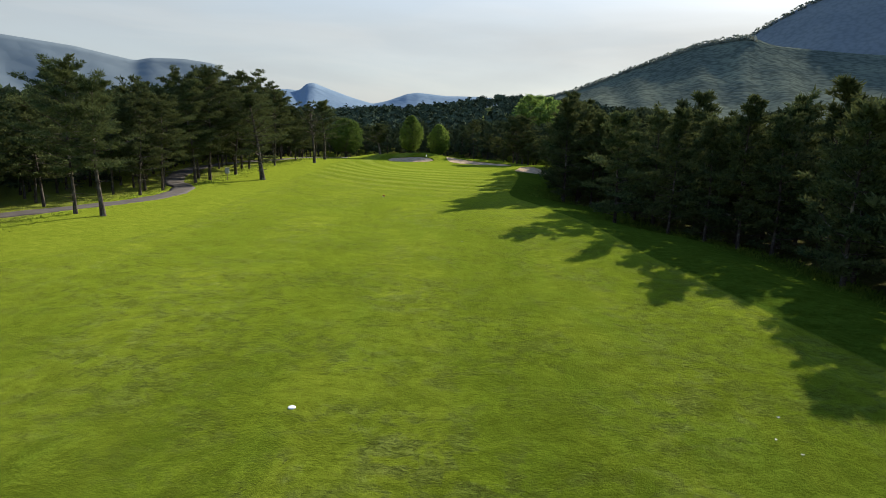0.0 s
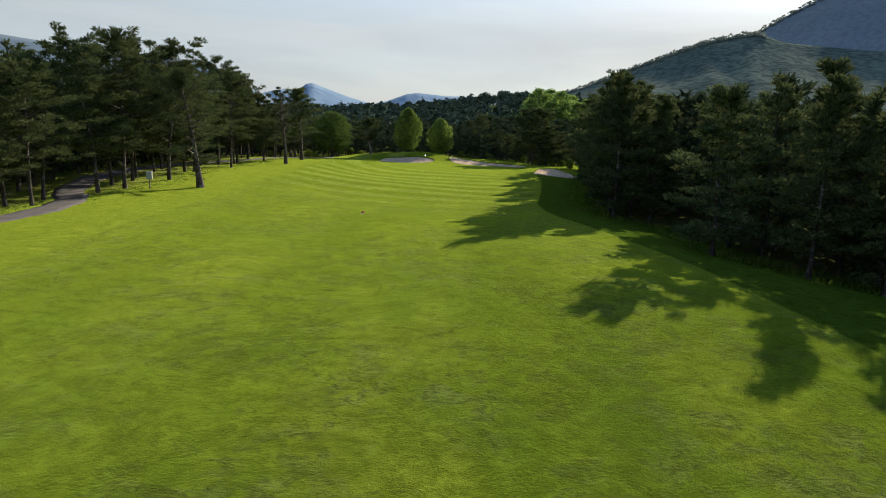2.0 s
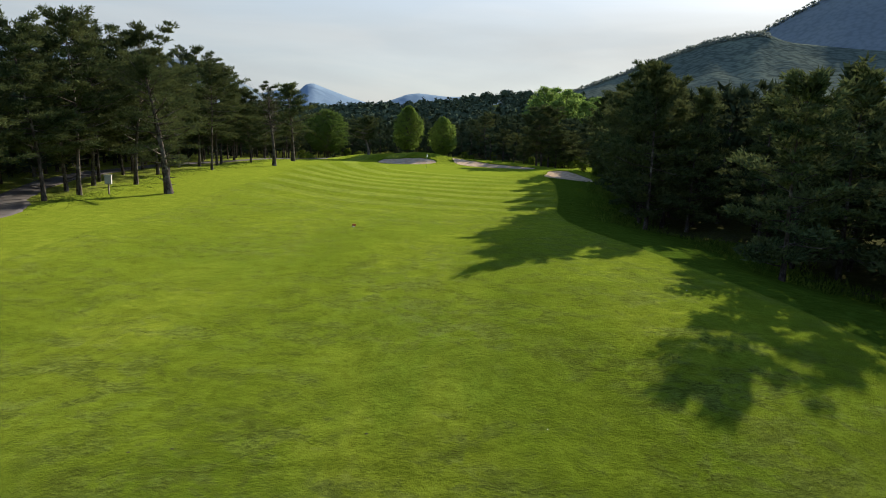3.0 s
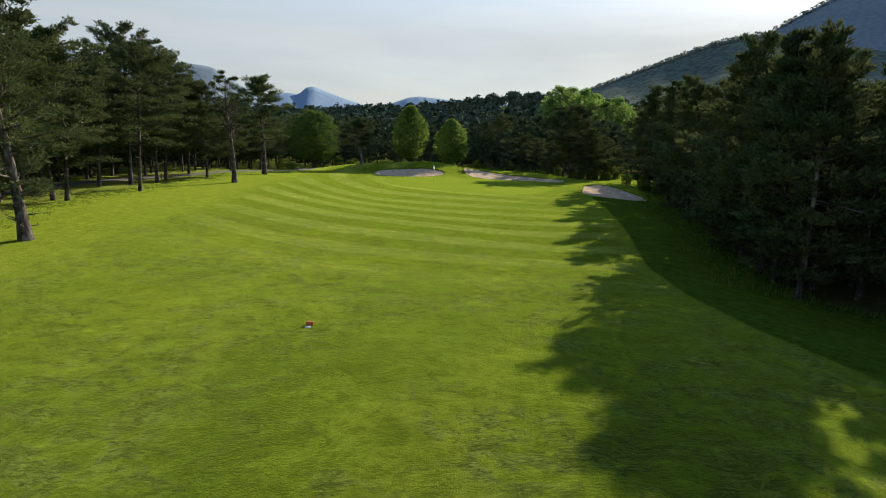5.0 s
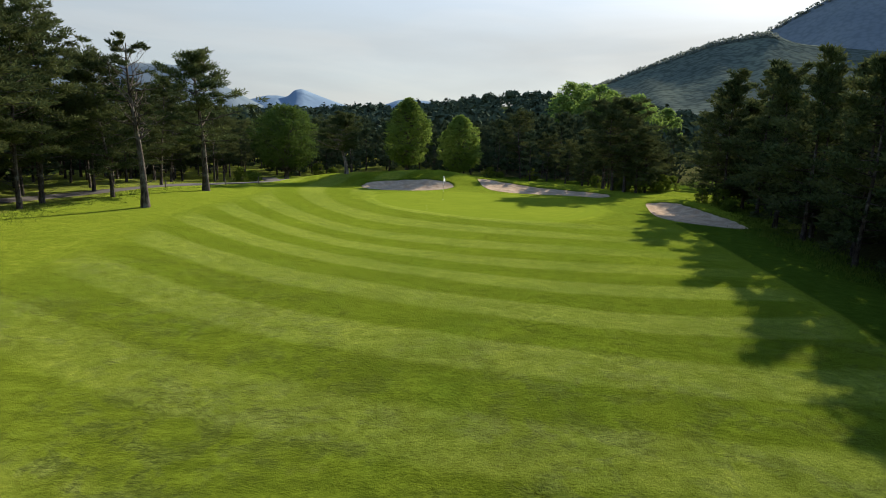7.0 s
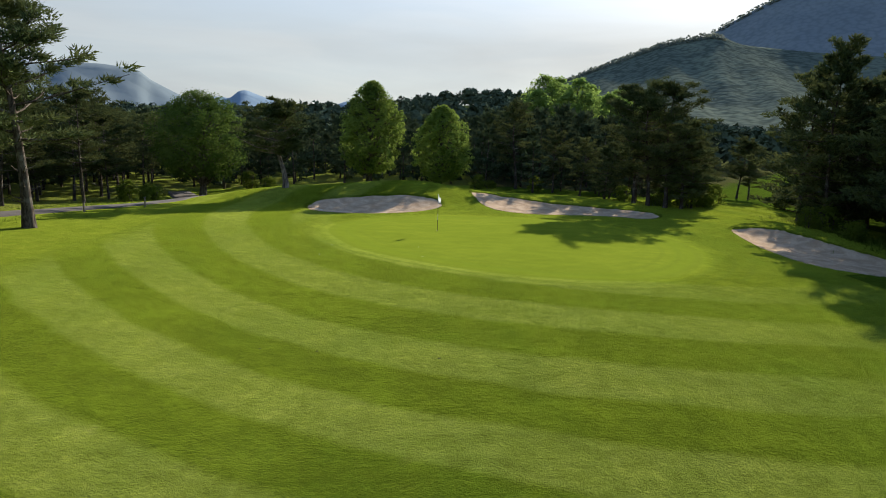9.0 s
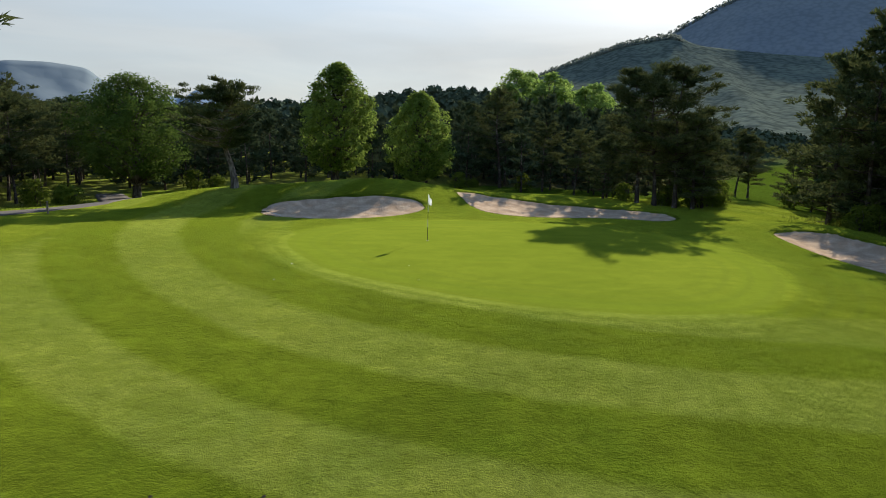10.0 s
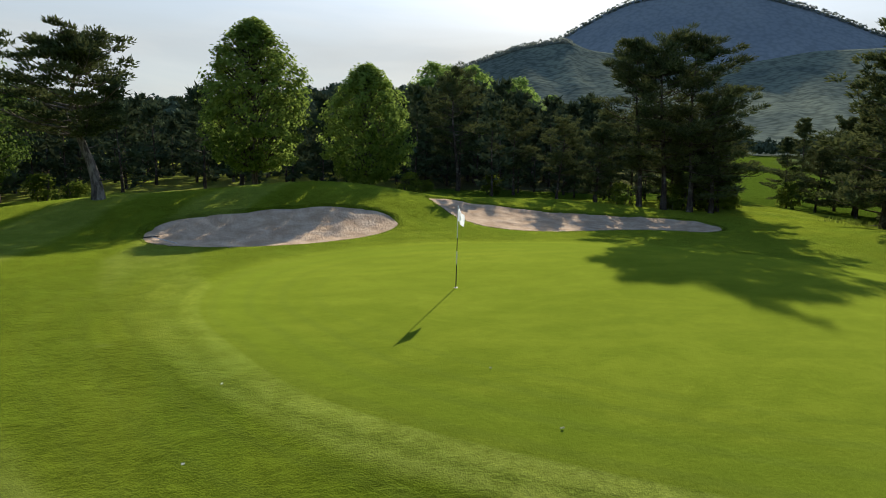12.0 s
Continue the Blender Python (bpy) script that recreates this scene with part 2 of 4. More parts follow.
    # needle litter, bare earth and thin grass under the trees
    t = attribute(nt, "litter")
    litter = mixer(nt, ranged(nt, fine, 0.35, 0.65), (0.030, 0.026, 0.014), (0.070, 0.060, 0.030))
    thin = ranged(nt, maths(nt, "ADD", maths(nt, "MULTIPLY", clump, 2.0), maths(nt, "MULTIPLY", t, -0.16)), 0.45, 0.85)
    # thin grass: sunlit tone put in on the left, shaded tone on the right
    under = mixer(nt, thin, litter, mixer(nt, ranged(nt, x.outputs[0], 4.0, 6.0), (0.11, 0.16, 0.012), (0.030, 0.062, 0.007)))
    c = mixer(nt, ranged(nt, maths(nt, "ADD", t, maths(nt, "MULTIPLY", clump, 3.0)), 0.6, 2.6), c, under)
    # far woods floor
    w = attribute(nt, "wild")
    c = mixer(nt, w, c, (0.045, 0.064, 0.034))
    c = mixer(nt, 1.0, c, mixer(nt, maths(nt, "MULTIPLY", on_green, 0.7), ranged(nt, blade, 0.25, 0.75, 0.78, 1.18, False), (1.0, 1.0, 1.0)), "MULTIPLY")
    grain = mixer(nt, ranged(nt, fine, 0.25, 0.75, 0.0, 1.0, False), (0.58, 0.56, 0.55), (1.42, 1.36, 1.32))
    calm = ranged(nt, noise_of(nt, 0.30, 4.0, 0.7, pos, 1.2, (1.0, 0.6, 1.0)), 0.40, 0.60)
    grain = mixer(nt, maths(nt, "MULTIPLY", calm, 0.75), grain, (0.97, 0.97, 0.97))
    dab = noise_of(nt, 2.2, 4.0, 0.65, pos, 1.0, (1.0, 0.7, 1.0))
    grain = mixer(nt, 1.0, grain, mixer(nt, ranged(nt, dab, 0.36, 0.64), (0.72, 0.74, 0.68), (1.22, 1.18, 1.22)), "MULTIPLY")
    wisp = noise_of(nt, 0.75, 5.0, 0.7, pos, 1.6, (0.7, 1.2, 1.0))
    grain = mixer(nt, 1.0, grain, mixer(nt, ranged(nt, wisp, 0.36, 0.64), (0.76, 0.79, 0.74), (1.22, 1.17, 1.24)), "MULTIPLY")
    grain = mixer(nt, ranged(nt, far_turf, 0.0, 1.0, 0.3, 0.0), grain, (0.97, 0.97, 0.97))
    c = mixer(nt, 1.0, c, mixer(nt, maths(nt, "MULTIPLY", on_green, 0.6), grain, (1.0, 1.0, 1.0)), "MULTIPLY")
    h = maths(nt, "ADD", maths(nt, "MULTIPLY", fine, 0.6), maths(nt, "ADD", maths(nt, "MULTIPLY", blade, 0.35), maths(nt, "MULTIPLY", clump, 0.9)))
    h = maths(nt, "MULTIPLY", maths(nt, "SUBTRACT", h, 0.925), ranged(nt, g, 1.6, -0.4, 1.0, 0.14))
    c = mixer(nt, 1.0, c, (0.765, 0.805, 1.06), "MULTIPLY")
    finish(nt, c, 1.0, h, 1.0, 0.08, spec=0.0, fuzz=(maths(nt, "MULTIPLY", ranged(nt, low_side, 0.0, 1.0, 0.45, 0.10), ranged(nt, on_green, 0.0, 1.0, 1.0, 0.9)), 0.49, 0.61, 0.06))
    return m


M_TURF = ground_material()


def sand_material():
    m, nt, lk = material("bunker_sand")
    co = node(nt, "ShaderNodeNewGeometry").outputs["Position"]
    a, b = noise_of(nt, 1.1, 5.0, 0.65, co, 0.4), noise_of(nt, 14.0, 5.0, 0.7, co)
    rake = node(nt, "ShaderNodeTexWave", Scale=1.6, Distortion=9.0, Detail=3.0)
    lk(co, rake.inputs["Vector"])
    c = mixer(nt, ranged(nt, a, 0.35, 0.68), (0.36, 0.256, 0.168), (0.53, 0.402, 0.282))
    c = mixer(nt, ranged(nt, b, 0.50, 0.72, 0.0, 0.5), c, (0.24, 0.165, 0.11))
    h = maths(nt, "ADD", maths(nt, "MULTIPLY", b, 0.6), maths(nt, "ADD", maths(nt, "MULTIPLY", a, 1.8), maths(nt, "MULTIPLY", rake.outputs[1], 0.10)))
    finish(nt, c, 1.0, h, 0.7, 0.10, spec=0.0)
    return m


def plain(name, dark, light, rough=0.6, scale=12.0, bump=0.2, metal=0.0, spec=0.4):
    m, nt, lk = material(name)
    co = node(nt, "ShaderNodeTexCoord").outputs["Object"]
    a, b = noise_of(nt, scale, 5.0, 0.6, co), noise_of(nt, scale * 0.15, 3.0, 0.6, co)
    c = mixer(nt, ranged(nt, maths(nt, "ADD", maths(nt, "MULTIPLY", a, 0.5), maths(nt, "MULTIPLY", b, 0.5)), 0.35, 0.65), dark, light)
    finish(nt, c, rough, a, bump, 0.01, metal, spec)
    return m


def hill_material(name, dark, light, scale, relief, gap=0.35):
    """Wooded slopes far away: crowns as cells, stands as broad patches."""
    m, nt, lk = material(name)
    pos = node(nt, "ShaderNodeNewGeometry").outputs["Position"]
    v = node(nt, "ShaderNodeTexVoronoi", Scale=scale)
    lk(pos, v.inputs["Vector"])
    crown = v.outputs["Distance"]
    stand = noise_of(nt, scale * 0.09, 5.0, 0.6, pos, 0.5)
    tone = noise_of(nt, scale * 0.6, 3.0, 0.6, pos)
    c = mixer(nt, ranged(nt, stand, 0.36, 0.64), dark, light)
    c = mixer(nt, ranged(nt, tone, 0.3, 0.7, 0.0, 0.6), c, mixer(nt, 0.6, c, dark))
    # shade between the crowns painted as dark cell rims, as strong as gap
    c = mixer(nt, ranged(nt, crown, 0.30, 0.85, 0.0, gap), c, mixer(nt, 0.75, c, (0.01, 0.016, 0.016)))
    h = maths(nt, "SUBTRACT", maths(nt, "MULTIPLY", stand, 3.0), crown)
    finish(nt, c, 1.0, h, 1.0, relief, spec=0.0)
    return m


M_SAND = sand_material()
M_PATH = plain("worn_asphalt", (0.052, 0.043, 0.037), (0.100, 0.083, 0.072), 0.92, 6.0, 0.5)
M_WHITE = plain("white_paint", (0.70, 0.70, 0.68), (0.82, 0.82, 0.80), 0.5, 20.0, 0.05)
M_CLOTH = plain("flag_cloth", (0.72, 0.73, 0.75), (0.84, 0.85, 0.86), 0.8, 30.0, 0.1)
M_BLUE = plain("blue_print", (0.05, 0.09, 0.25), (0.08, 0.13, 0.32), 0.7)
M_BLACK = plain("black_rubber", (0.012, 0.012, 0.012), (0.03, 0.03, 0.03), 0.6)
M_ORANGE = plain("orange_paint", (0.36, 0.085, 0.012), (0.48, 0.125, 0.02), 0.45)
M_GREY = plain("grey_box_paint", (0.30, 0.30, 0.28), (0.42, 0.42, 0.39), 0.6)
M_WOOD = plain("grey_wood", (0.16, 0.12, 0.09), (0.30, 0.24, 0.18), 0.85, 14.0, 0.4)
M_METAL = plain("dark_metal", (0.05, 0.05, 0.055), (0.09, 0.09, 0.10), 0.4, 20.0, 0.05, 0.6)
M_HOLE = plain("cup_white", (0.55, 0.55, 0.53), (0.7, 0.7, 0.68), 0.5)


# ---- mesh helpers ----
def smoothstep(a, b, x):
    t = np.clip((np.asarray(x, float) - a) / (b - a), 0, 1)
    return t * t * (3 - 2 * t)


def mesh_object(name, verts, faces, mat, parent=None, smooth=False, label=""):
    me = bpy.data.meshes.new(name)
    me.from_pydata([tuple(v) for v in np.asarray(verts, float).tolist()], [], [tuple(f) for f in (faces.tolist() if isinstance(faces, np.ndarray) else faces)])
    me.materials.append(mat)
    if smooth:
        me.polygons.foreach_set("use_smooth", [True] * len(me.polygons))
    me.update()
    ob = new(name, me)
    if parent is not None:
        ob.parent = parent
    if label:
        ob["label"] = label
    return ob


def part(name, bm, mat, parent=None, label="", smooth=False):
    me = bpy.data.meshes.new(name)
    bm.to_mesh(me)
    bm.free()
    me.materials.append(mat)
    if smooth:
        me.polygons.foreach_set("use_smooth", [True] * len(me.polygons))
    ob = new(name, me)
    if parent is not None:
        ob.parent = parent
    if label:
        ob["label"] = label
    return ob


def closed_curve(points, n=16):
    """A smooth closed outline through the given corners."""
    p = np.array(points, float)
    out = []
    for i in range(len(p)):
        a, b, c, d = p[i - 1], p[i], p[(i + 1) % len(p)], p[(i + 2) % len(p)]
        for k in range(n):
            t = k / n
            out.append(0.5 * (2 * b + (c - a) * t + (2 * a - 5 * b + 4 * c - d) * t * t + (3 * b - a - 3 * c + d) * t ** 3))
    return np.array(out)


def open_curve(points, n=12):
    p = np.array(points, float)
    p = np.vstack([2 * p[0] - p[1], p, 2 * p[-1] - p[-2]])
    out = []
    for i in range(1, len(p) - 2):
        a, b, c, d = p[i - 1], p[i], p[i + 1], p[i + 2]
        for k in range(n):
            t = k / n
            out.append(0.5 * (2 * b + (c - a) * t + (2 * a - 5 * b + 4 * c - d) * t * t + (3 * b - a - 3 * c + d) * t ** 3))
    out.append(p[-2])
    return np.array(out)


def signed_distance(x, y, loop):
    """Distance to a closed outline, negative inside."""
    x, y = np.ravel(x), np.ravel(y)
    best = np.full(x.shape, 1e9)
    inside = np.zeros(x.shape, bool)
    for (ax, ay), (bx, by) in zip(loop, np.roll(loop, -1, 0)):
        dx, dy = bx - ax, by - ay
        t = np.clip(((x - ax) * dx + (y - ay) * dy) / (dx * dx + dy * dy + 1e-12), 0, 1)
        best = np.minimum(best, (x - ax - t * dx) ** 2 + (y - ay - t * dy) ** 2)
        hit = ((ay > y) != (by > y)) & (x < (bx - ax) * (y - ay) / (by - ay + 1e-12) + ax)
        inside ^= hit
    return np.where(inside, -1, 1) * np.sqrt(best)


def line_distance(x, y, line):
    x, y = np.ravel(x), np.ravel(y)
    best = np.full(x.shape, 1e9)
    for (ax, ay), (bx, by) in zip(line[:-1], line[1:]):
        dx, dy = bx - ax, by - ay
        t = np.clip(((x - ax) * dx + (y - ay) * dy) / (dx * dx + dy * dy + 1e-12), 0, 1)
        best = np.minimum(best, (x - ax - t * dx) ** 2 + (y - ay - t * dy) ** 2)
    return np.sqrt(best)


# ---- plan ----
GREEN = closed_curve([(-11.1, 134.2), (-10.3, 131.2), (-8.9, 128.3), (-6.0, 125.4), (-2.6, 123.0), (1.7, 122.0), (5.6, 123.3),
                      (8.9, 127.6), (9.9, 133.0), (8.9, 138.0), (5.6, 141.4), (0.0, 142.3), (-4.6, 142.2), (-8.4, 140.6), (-10.5, 137.8)])
BUNKERS = [
    closed_curve([(-13.8, 145.2), (-13.0, 143.8), (-10.8, 143.3), (-7.6, 143.5), (-4.9, 144.6), (-3.2, 146.6), (-3.3, 148.3),
                  (-5.2, 149.2), (-8.4, 149.0), (-11.4, 148.4), (-13.4, 147.2)]),
    closed_curve([(-0.1, 152.3), (0.1, 150.4), (0.3, 148.9), (1.2, 147.2), (2.5, 146.4), (4.4, 146.3), (6.6, 146.7), (9.4, 146.9), (11.6, 146.2), (12.9, 145.2),
                  (14.5, 145.6), (15.5, 147.4), (15.4, 149.3), (13.4, 150.6), (10.2, 151.5), (6.8, 152.3), (4.2, 153.1), (1.8, 153.5), (0.7, 153.2)]),
    closed_curve([(16.6, 138.2), (15.5, 134.5), (14.4, 130.0), (14.2, 126.6), (15.9, 124.2), (19.0, 124.0), (21.6, 126.6), (22.2, 130.6),
                  (20.8, 134.6), (18.6, 137.8)]),
]
PATH = open_curve([(-44, 30), (-38.5, 44), (-33.2, 53), (-30.2, 60.5), (-29.6, 67), (-31.5, 73.5), (-35.5, 80), (-38.5, 90), (-39.5, 103), (-37.0, 116),
                   (-32.8, 128), (-28.2, 138), (-25.2, 146), (-25.0, 154), (-30, 166)])


def mow_right(y):
    return np.interp(y, [-40, 10, 22, 32, 41, 56, 66, 75, 80, 87, 97, 114, 124, 130, 145, 400], [19, 18, 17, 15.8, 14.3, 13.2, 11.2, 9.0, 8.5, 8.9, 10.8, 13.4, 14, 30, 34, 40])


def mow_left(y):
    return np.interp(y, [-40, 20, 33, 39, 48, 70, 85, 98, 115, 135, 150, 400], [-28, -26, -24.7, -21.6, -20.4, -21.8, -21.5, -21, -22, -21, -24, -40])


def tree_edge_right(y):
    return np.interp(y, [-40, 20, 40, 54, 60, 66, 69, 81, 84, 92, 100, 112, 128, 140, 150, 165], [28, 28, 27.8, 27, 25.5, 21.5, 21.5, 21.5, 15.5, 16.5, 19.5, 20.5, 23.5, 27, 30, 36])


def bank_edge(y):
    return np.interp(y, [-40, 20, 40, 54, 60, 66, 85, 92, 100, 112, 128, 140, 150, 165], [27, 26.5, 26, 24, 20, 17.5, 15.5, 16.5, 19.5, 20.5, 23.5, 27, 30, 36])


def height(x, y):
    """The lie of the land."""
    x, y = np.asarray(x, float), np.asarray(y, float)
    z = 0.10 * np.sin(x * 0.17 + 0.6) * np.sin(y * 0.11 + 1.0) + 0.06 * np.sin(x * 0.31 + y * 0.23)
    z = z + 0.45 * np.exp(-((x - 7) / 8) ** 2 - ((y - 52) / 14) ** 2)
    z = z - 0.25 * np.exp(-((x + 4) / 14) ** 2 - ((y - 88) / 12) ** 2)
    edge = bank_edge(y)
    z = z - 1.5 * smoothstep(-7.0, 5.0, x - edge) * (1 - 0.55 * smoothstep(95, 125, y)) - 0.8 * smoothstep(4, 40, x - edge)
    z = z + (0.15 * smoothstep(20, 50, y) * (1 - smoothstep(-29, -34, x)) + 0.65 * smoothstep(72, 100, y)) * smoothstep(-9, -25, x) * (1 - smoothstep(134, 160, y))
    z = z - 0.7 * smoothstep(-18, -28, x) * smoothstep(140, 162, y)
    z = z + 0.35 * np.exp(-((x + 1) / 15) ** 2 - ((y - 134) / 13) ** 2)
    z = z + 1.75 * np.exp(-((x + 5.2) / np.where(x < -5.2, 9.0, 7.6)) ** 2 - ((y - 153.6) / 5.6) ** 2)
    z = z + 0.55 * np.exp(-((x - 7.0) / 7.0) ** 2 - ((y - 155.4) / 4.8) ** 2)
    z = z + 0.95 * np.exp(-((x + 17.0) / 6.5) ** 2 - ((y - 151.2) / 4.2) ** 2)
    z = z + 0.55 * np.exp(-((x - 20.5) / 4.5) ** 2 - ((y - 138.5) / 4.0) ** 2)
    z = z + 0.35 * smoothstep(145, 165, y) * (1 - smoothstep(170, 220, y)) * (1 - smoothstep(12, 24, x)) * smoothstep(-22, -10, x)
    r, az = np.hypot(x, y), np.degrees(np.arctan2(x, y))
    crest = np.interp(az, [-180, -70, -25, -10, -5, 0, 2, 5, 10, 15, 22, 30, 45, 60, 75, 180], [6, 6, 8, 12, 14.5, 17.5, 21, 24.5, 25, 20, 10, 4.5, 3.5, 5, 8, 6])
    z = z + crest * smoothstep(190, 445, r) * (1 - 0.8 * smoothstep(460, 900, r))
    return z


def carve(x, y, turf=True):
    """Ground height with the bunkers sunk into it; with turf off, the sand's own surface."""
    z = height(x, y)
    for k, loop in enumerate(BUNKERS):
        lo, hi = loop.min(0) - 1, loop.max(0) + 1
        m = (x > lo[0]) & (x < hi[0]) & (y > lo[1]) & (y < hi[1])
        if not np.any(m):
            continue
        d = -signed_distance(x[m], y[m], loop)
        bowl = (0.16, 0.10, 0.30)[k] * smoothstep(0.0, 1.6, d)
        z[m] -= (0.24 * smoothstep(0.0, 0.2, d) + bowl) if turf else (0.07 + bowl)
    return z


# ---- ground sheet ----
def spaced(stops):
    out = [stops[0][0]]
    for (a, s), (b, _) in zip(stops[:-1], stops[1:]):
        n = max(1, round((b - a) / s))
        out += [a + (b - a) * (i + 1) / n for i in range(n)]
    return np.array(out)


def build_ground():
    far_x = [60 + 14 * i for i in range(1, 24)] + [382 * 1.35 ** i for i in range(1, 9)]
    xs = np.concatenate([[-v for v in reversed(far_x)], spaced([(-60, 2.0), (-44, 0.8), (-22, 0.3), (23, 0.7), (40, 2.0), (60, 0)]), far_x])
    far_y = [210 + 12 * i for i in range(1, 26)] + [510 * 1.32 ** i for i in range(1, 9)]
    ys = np.concatenate([[-40 - 40 * 1.3 ** i for i in reversed(range(1, 17))], spaced([(-40, 2.0), (0, 0.75), (118, 0.3), (156, 0.8), (175, 2.5), (210, 0)]), far_y])
    gx, gy = np.meshgrid(xs, ys)
    x, y = gx.ravel().copy(), gy.ravel().copy()
    for loop in BUNKERS:
        lo, hi = loop.min(0) - 1, loop.max(0) + 1
        m = np.where((x > lo[0]) & (x < hi[0]) & (y > lo[1]) & (y < hi[1]))[0]
        s = signed_distance(x[m], y[m], loop)
        e = 0.02
        gxx = (signed_distance(x[m] + e, y[m], loop) - s) / e
        gyy = (signed_distance(x[m], y[m] + e, loop) - s) / e
        k = np.abs(s) < 0.15
        x[m[k]] -= (s * gxx)[k]
        y[m[k]] -= (s * gyy)[k]
    z = carve(x, y)
    ny, nx = gx.shape
    i = np.arange(ny * nx).reshape(ny, nx)
    faces = np.stack([i[:-1, :-1], i[:-1, 1:], i[1:, 1:], i[1:, :-1]], -1).reshape(-1, 4)
    ob = mesh_object("ground", np.stack([x, y, z], 1), faces, M_TURF, smooth=True)
    tagged(ob, "mown green golf fairway with curved stripes and rough edges", "ground", kind="structure")

    def store(name, values):
        a = ob.data.attributes.new(name, "FLOAT", "POINT")
        a.data.foreach_set("value", np.asarray(values, np.float32))

    widths = np.array([0, 15.6, 20.8, 26.0, 31.1, 35.3, 39.4, 43.9, 49.2, 54.6, 60.0, 300])
    store("ring", np.interp(np.hypot(x - 8.0, y - 141.0), widths, [-4, -1, 0, 1, 2, 3, 4, 5, 6, 7, 8, 53]))
    near = (np.abs(x) < 40) & (y > 90) & (y < 180)
    g = np.full(x.shape, 30.0)
    g[near] = signed_distance(x[near], y[near], GREEN)
    store("green", g)
    store("fairway", np.maximum(np.maximum(x - mow_right(y), mow_left(y) - x), y - 158 - 0.2 * x))
    left_edge = np.interp(y, [-40, 40, 60, 80, 100, 120, 140, 170], [-33, -31.5, -31.5, -29.5, -30.5, -29, -28, -27])
    fairway_far = np.abs((x - 33) * 0.72 - (y - 160) * 0.69) - 11 - 0.03 * np.maximum(y - 160, 0)
    lit = np.maximum(left_edge - x, x - tree_edge_right(y) + 1.0)
    lit = np.where(lit > 70, -9, lit)
    lit = np.maximum(lit, np.where(y > 168, np.minimum(y - 168, 8), -9))
    corridor = (y > 140) & (fairway_far < 6) & (x > 22)
    lit = np.where(corridor, np.minimum(lit, fairway_far), lit)
    store("litter", np.clip(lit, -9, 9))
    d = np.hypot(x, y - 100)
    wild = smoothstep(150, 210, d)
    store("wild", np.where(corridor & (d < 420), wild * smoothstep(-2, 2, fairway_far), wild))
    return ob


build_ground()


def build_bunker(loop, label):
    c = loop.mean(0)
    n, rings = len(loop), 22
    pts = [c + (loop - c) * (1.04 * (k / rings) ** 0.8) for k in range(1, rings + 1)]
    xy = np.vstack([c[None], *pts])
    z = carve(xy[:, 0].copy(), xy[:, 1].copy(), turf=False)
    z = z + 0.03 * np.sin(xy[:, 0] * 2.3 + np.sin(xy[:, 1] * 1.9)) * np.sin(xy[:, 1] * 2.9 + 0.5)
    faces = [(0, 1 + k, 1 + (k + 1) % n) for k in range(n)]
    for r in range(rings - 1):
        a, b = 1 + r * n, 1 + (r + 1) * n
        faces += [(a + k, b + k, b + (k + 1) % n, a + (k + 1) % n) for k in range(n)]
    tagged(mesh_object("bunker_sand", np.column_stack([xy, z]), faces, M_SAND, smooth=True), label, "sand bunker", "bunkers round the green", "structure")


build_bunker(BUNKERS[0], "shaded pinkish sand bunker cut into a grass mound")
build_bunker(BUNKERS[1], "long pale sand bunker behind the putting green")
build_bunker(BUNKERS[2], "grey-pink sand bunker beside the dark pines")


def build_path():
    w = 1.2
    d = np.gradient(PATH, axis=0)
    nrm = np.stack([-d[:, 1], d[:, 0]], 1) / np.linalg.norm(d, axis=1)[:, None]
    rows, offs = [], np.array([-1.06, -1.0, -0.6, 0.0, 0.6, 1.0, 1.06])
    lift = np.array([-0.12, 0.05, 0.06, 0.07, 0.06, 0.05, -0.12])
    for k, (p, v) in enumerate(zip(PATH, nrm)):
        ww = w * (1 + 0.08 * math.sin(k * 0.7) + 0.05 * math.sin(k * 1.9))
        q = p[None] + v[None] * (offs * ww)[:, None]
        rows.append(np.column_stack([q, height(q[:, 0], q[:, 1]) + lift]))
    n = len(offs)
    faces = [(r * n + k, r * n + k + 1, (r + 1) * n + k + 1, (r + 1) * n + k) for r in range(len(rows) - 1) for k in range(n - 1)]
    tagged(mesh_object("cart_path", np.vstack(rows), faces, M_PATH, smooth=True), "narrow worn grey asphalt cart path along the pines", "path", kind="structure")


build_path()


# ---- distant hills ----
def hill(name, az, el, r_foot, r_ridge, mat, label, bumps, step_az, n_r, origin=(-4, 50), foot_z=-5.0, seed=1, sink=0.0, smooth_by=0.8, bow=0.1):
    """A range seen as a skyline: el degrees high at each compass bearing az, rising from r_foot to r_ridge metres away."""
    rng = np.random.default_rng(seed)
    A = np.arange(az[0], az[-1] + step_az, step_az)
    e = np.interp(A, az, el)
    k = max(1, int(smooth_by / step_az))
    e = np.convolve(np.pad(e, k, mode="edge"), np.ones(2 * k + 1) / (2 * k + 1), "valid")
    U = np.concatenate([np.linspace(0, 1, n_r), [1.03, 1.1, 1.3, 1.6]])
    ph = rng.uniform(0, 6.28, 12)
    verts = []
    for u in U:
        r = r_foot + (r_ridge - r_foot) * u
        top = 7 + r_ridge * np.tan(np.radians(e)) - sink
        rise = (1 - bow) * u + bow * u * u if u <= 1 else 1 - (u - 1) * 0.9
        X, Y = r * np.sin(np.radians(A)) + origin[0], r * np.cos(np.radians(A)) + origin[1]
